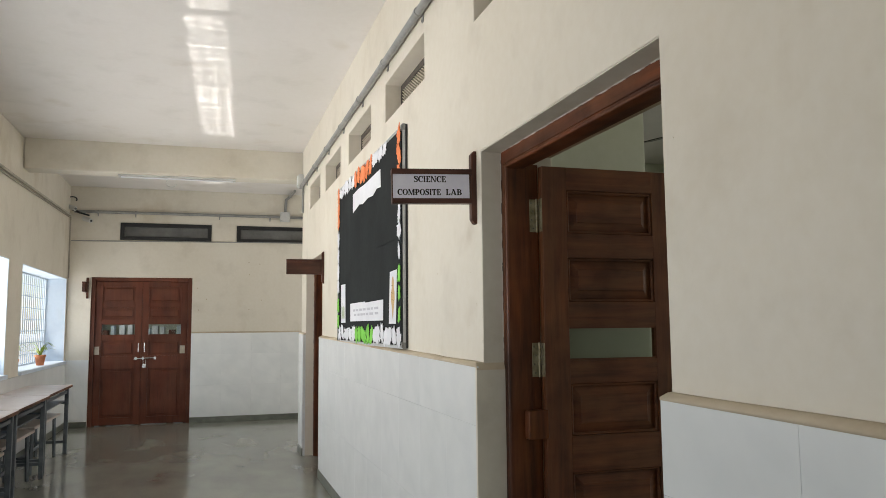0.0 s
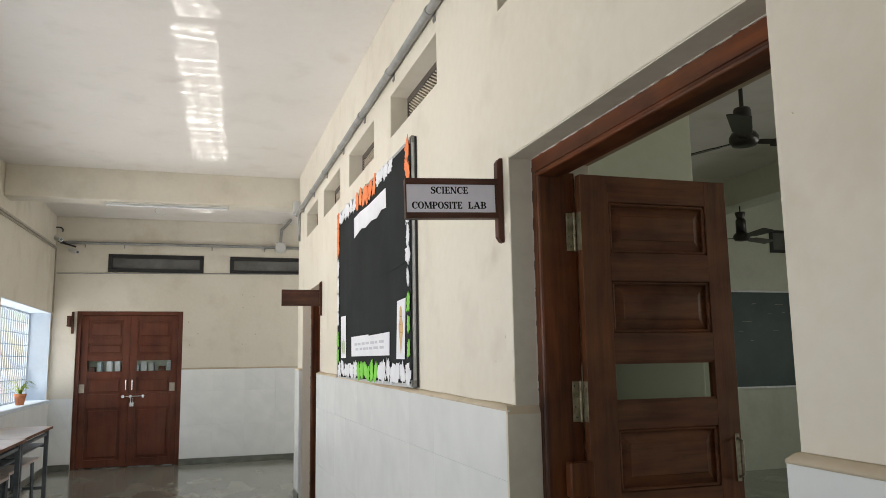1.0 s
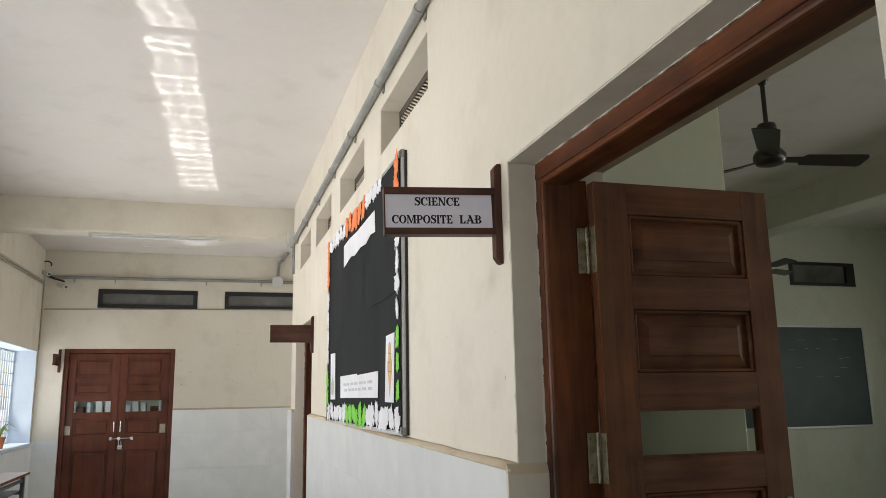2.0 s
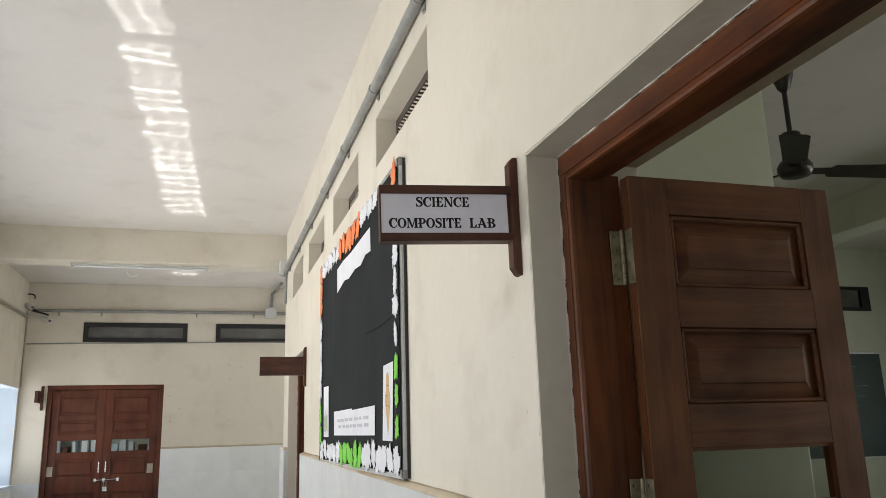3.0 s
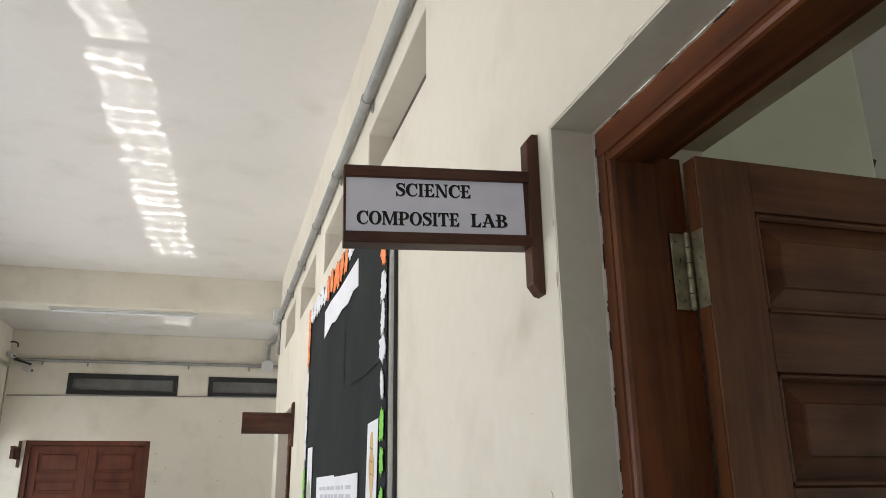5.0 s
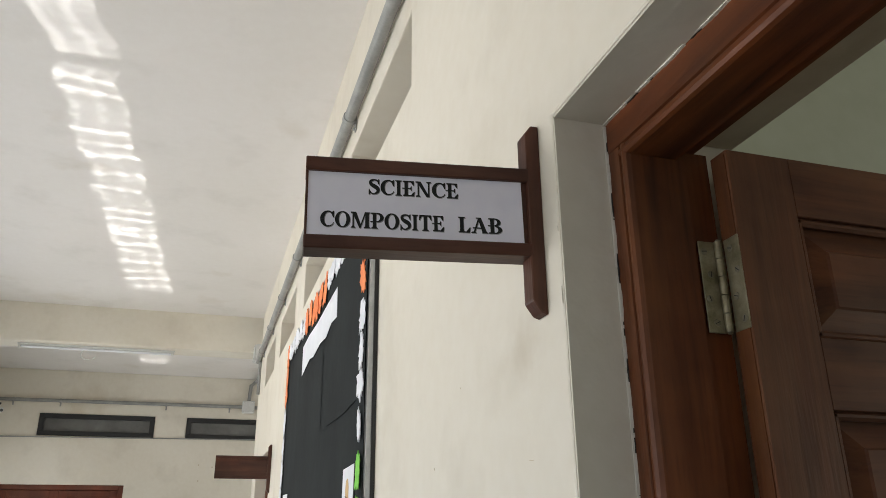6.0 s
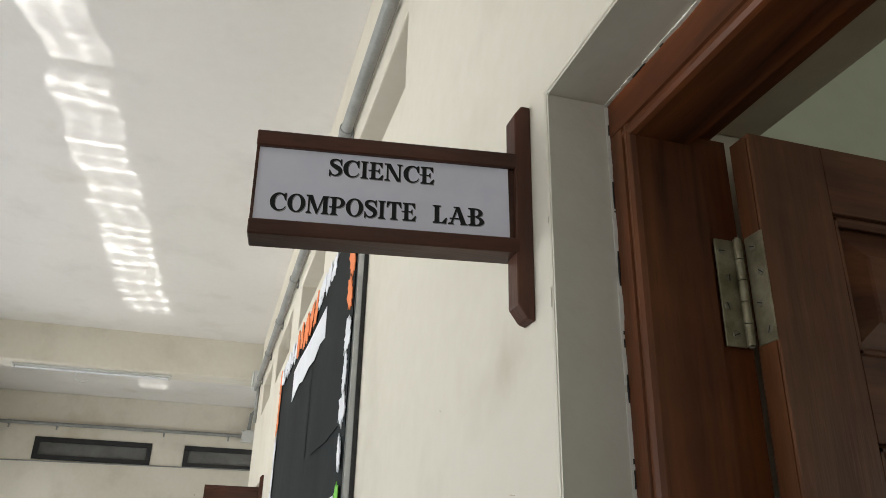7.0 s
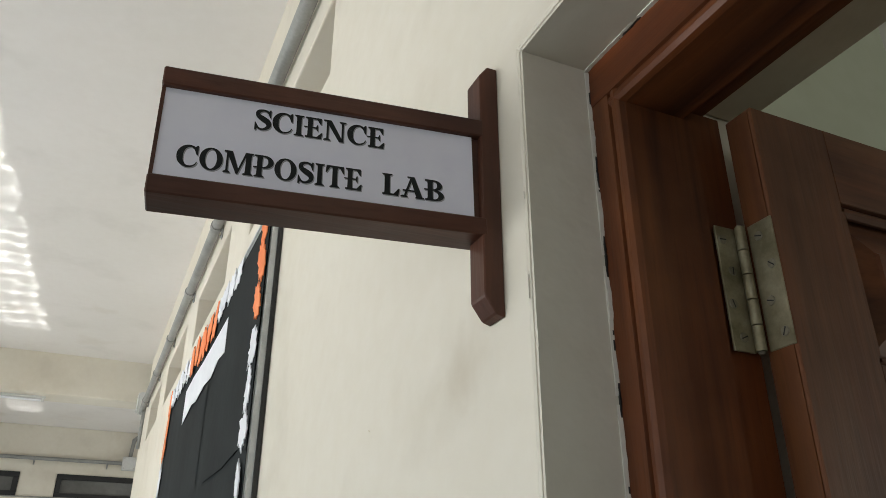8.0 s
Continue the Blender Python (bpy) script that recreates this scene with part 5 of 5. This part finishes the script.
# ---- tube light, cameras, fans, chalkboard ----
tube = thing("tube_light", "unlit white tube light fitting under the beam", "tube light", at=pose(-2.0, 6.23, 3.07))
part("batten", box(0, 1.26, -0.016, 0.016, -0.018, 0, 0.003), BOXGREY, tube)
part("tube", rod((0.03, 0, -0.031), (1.23, 0, -0.031), 0.010, sides=14), WHITEPAPER, tube, "white glass tube, unlit")
for x in (0.006, 1.234):
    part("lamp_holder", box(x, x + 0.02, -0.012, 0.012, -0.044, -0.018, 0.003), BOXGREY, tube)
bm = None
for k in range(14):
    a0, a1 = math.pi * (0.1 + k * 0.11), math.pi * (0.1 + (k + 1) * 0.11)
    bm = rod((0.56 + 0.06 * math.cos(a0), 0, -0.075 - 0.045 * math.sin(a0)), (0.56 + 0.06 * math.cos(a1), 0, -0.075 - 0.045 * math.sin(a1)), 0.004, bm, 6)
part("loose_wire", bm, BOXGREY, tube, "looped loose wire")


def cctv(at, label):
    c = thing("security_camera", label, "camera", "corner cameras", at=at)
    part("bracket", rod((0, 0, 0), (0.05, -0.05, -0.02), 0.012, sides=10), BOXGREY, c)
    b = rod((0.02, -0.03, -0.02), (0.12, -0.13, -0.06), 0.032, sides=16)
    rod((0.12, -0.13, -0.06), (0.125, -0.135, -0.062), 0.026, b, 16)
    part("body", b, BOXGREY, c, "off-white camera body")
    part("lens", rod((0.1252, -0.1352, -0.0621), (0.130, -0.140, -0.064), 0.017, sides=14), BLACK, c)
    return c


cctv(pose(LEFT - 0.03, FAR - 0.06, 3.11), "small white security camera in the wall corner")
cctv(pose(LEFT + 0.17, FAR - 0.02, 2.95), "small white security camera below the conduit")
bm = rod((LEFT + 0.03, FAR - 0.04, 3.06), (LEFT + 0.14, FAR - 0.06, 3.01), 0.016, sides=8)
rod((LEFT + 0.14, FAR - 0.06, 3.01), (LEFT + 0.26, FAR - 0.05, 2.975), 0.012, bm, 8)
tagged(part("cable_bundle", bm, BLACK), "black taped cable bundle in the corner", "cable")
bm = None
for k in range(6):
    a0, a1 = 2.4 - k * 0.5, 2.4 - (k + 1) * 0.5
    bm = rod((LEFT + 0.03 + 0.06 * math.cos(a0), FAR - 0.05, 3.20 + 0.04 * math.sin(a0)), (LEFT + 0.03 + 0.06 * math.cos(a1), FAR - 0.05, 3.20 + 0.04 * math.sin(a1)), 0.009, bm, 6)
tagged(part("cable_loop", bm, BLACK), "black cable loop over the security camera", "cable")


def ceiling_fan(at, turn, drop):
    f = thing("ceiling_fan", "dark brown three-bladed ceiling fan at rest", "ceiling fan", "laboratory fans", at=at)
    part("hook", rod((0, 0, 0), (0, 0, -0.09), 0.008, sides=10), DARKFAN, f)
    part("canopy", lathe([(0.014, -0.19), (0.034, -0.165), (0.056, -0.10), (0.060, -0.075), (0.030, -0.07)], 20), DARKFAN, f)
    part("rod", rod((0, 0, -0.18), (0, 0, -drop + 0.06), 0.014, sides=10), DARKFAN, f)
    part("lower_cup", lathe([(0.058, -drop + 0.05), (0.056, -drop + 0.19), (0.050, -drop + 0.205), (0.016, -drop + 0.215)], 18), DARKFAN, f)
    part("motor", lathe([(0.03, -drop - 0.050), (0.075, -drop - 0.042), (0.092, -drop - 0.015), (0.092, -drop + 0.012), (0.075, -drop + 0.040), (0.04, -drop + 0.052)], 28), DARKFAN, f)
    for k in range(3):
        m = Matrix.Translation((0, 0, -drop - 0.015)) @ Matrix.Rotation(radians(turn + 120 * k), 4, "Z") @ Matrix.Rotation(radians(-12), 4, "X")
        pts = [(0.075, -0.03), (0.19, -0.035), (0.21, -0.062), (0.58, -0.075), (0.60, -0.05), (0.60, 0.05), (0.58, 0.068), (0.21, 0.058), (0.19, 0.03), (0.075, 0.03)]
        part("blade", prism(pts, 0.006, m, 0.0015), DARKFAN, f)
    return f


ceiling_fan(pose(2.330, 1.655, TOP), 229, 0.64)
ceiling_fan(pose(4.92, 4.95, 3.08), 20, 0.36)

chalk = thing("chalkboard", "dark green chalkboard with faint chalk marks in a pale frame", "chalkboard", at=pose(0, 0, 0))
part("surface", box(4.93, 6.82, 5.575, 5.595, 0.99, 2.14), CHALKBOARD, chalk)
for x0, x1, z0, z1 in ((4.91, 6.84, 2.14, 2.165), (4.91, 6.84, 0.965, 0.99), (4.91, 4.93, 0.99, 2.14), (6.82, 6.84, 0.99, 2.14)):
    part("frame_strip", box(x0, x1, 5.568, 5.598, z0, z1, 0.002), ALU, chalk)
rng = random.Random(8)
for k in range(16):
    x, z, w = rng.uniform(5.2, 6.5), 2.0 - 0.11 * (k % 5) - 0.02 * rng.random(), rng.uniform(0.05, 0.22)
    part("chalk_mark", box(x, x + w * 0.6, 5.5738, 5.5746, z, z + 0.005), SKIRT, chalk)

# ---- pale wooden stores seen through the end door's glass ----
rng = random.Random(6)
for k in range(15):
    x, w, z = -2.75 + 0.125 * k, rng.uniform(0.05, 0.115), 1.30 + 0.16 * rng.random()
    mat, label = ((WHITEPAPER, "white tall carton standing behind the end door"), (GRILLE, "pale blue tall carton standing behind the end door"), (DOOR_RED, "brown tall carton standing behind the end door"))[(k * 2 + k // 4) % 3]
    tagged(part("storage_box", box(x, x + w, FAR + 1.5, FAR + 1.75, 0.0, z, 0.005), mat), label, "carton", "cartons behind the end door")

# ---- marble tiles of the dados ----
def tile_mesh(w, h):
    return mesh_of(box(-0.003, 0.003, -w / 2, w / 2, -h / 2, h / 2, 0.0004), "tile")


def tile(parent, me, m):
    ob = new("tile", me)
    ob.parent, ob.matrix_basis = parent, m
    if not me.materials:
        me.materials.append(MARBLE)
    return ob


rng = random.Random(3)
TW, ROWZ = 0.43, [(0.081, 0.5305), (0.5315, 0.9885)]
shared = {}


def tile_run(parent, y0, y1, start, across=False, ztop=None, w0=0.0):
    y = start
    while y < y1:
        a, b = max(y, y0), min(y + TW, y1)
        y += TW
        if b - a < 0.02:
            continue
        top = ztop if ztop else ledge_z((a + b) / 2) - 0.018
        for z0, z1 in ROWZ + [(0.9893, round(top + 0.001, 3))]:
            key = round(b - a - 0.0008, 4), round(z1 - z0, 3)
            if key not in shared:
                shared[key] = tile_mesh(*key)
            lean = pose(0, 0, 0, 0, rng.uniform(-0.05, 0.05), rng.uniform(-0.05, 0.05))
            if across:
                m = Matrix.Translation(((a + b) / 2, FAR - 0.0225, (z0 + z1) / 2)) @ Matrix.Rotation(radians(90), 4, "Z") @ lean
            else:
                m = Matrix.Translation((-0.0275, (a + b) / 2, (z0 + z1) / 2)) @ lean
            tile(parent, shared[key], m)


tile_run(DADOS[0], -2.98, DOOR_A[0], -2.97)
tile_run(DADOS[1], *(0.0, DOOR_B[0]), -0.02)
tile_run(DADOS[2], DOOR_B[1], END, DOOR_B[1])
tile_run(end_dado, FD[1], 2.6, FD[1], True, 1.288)
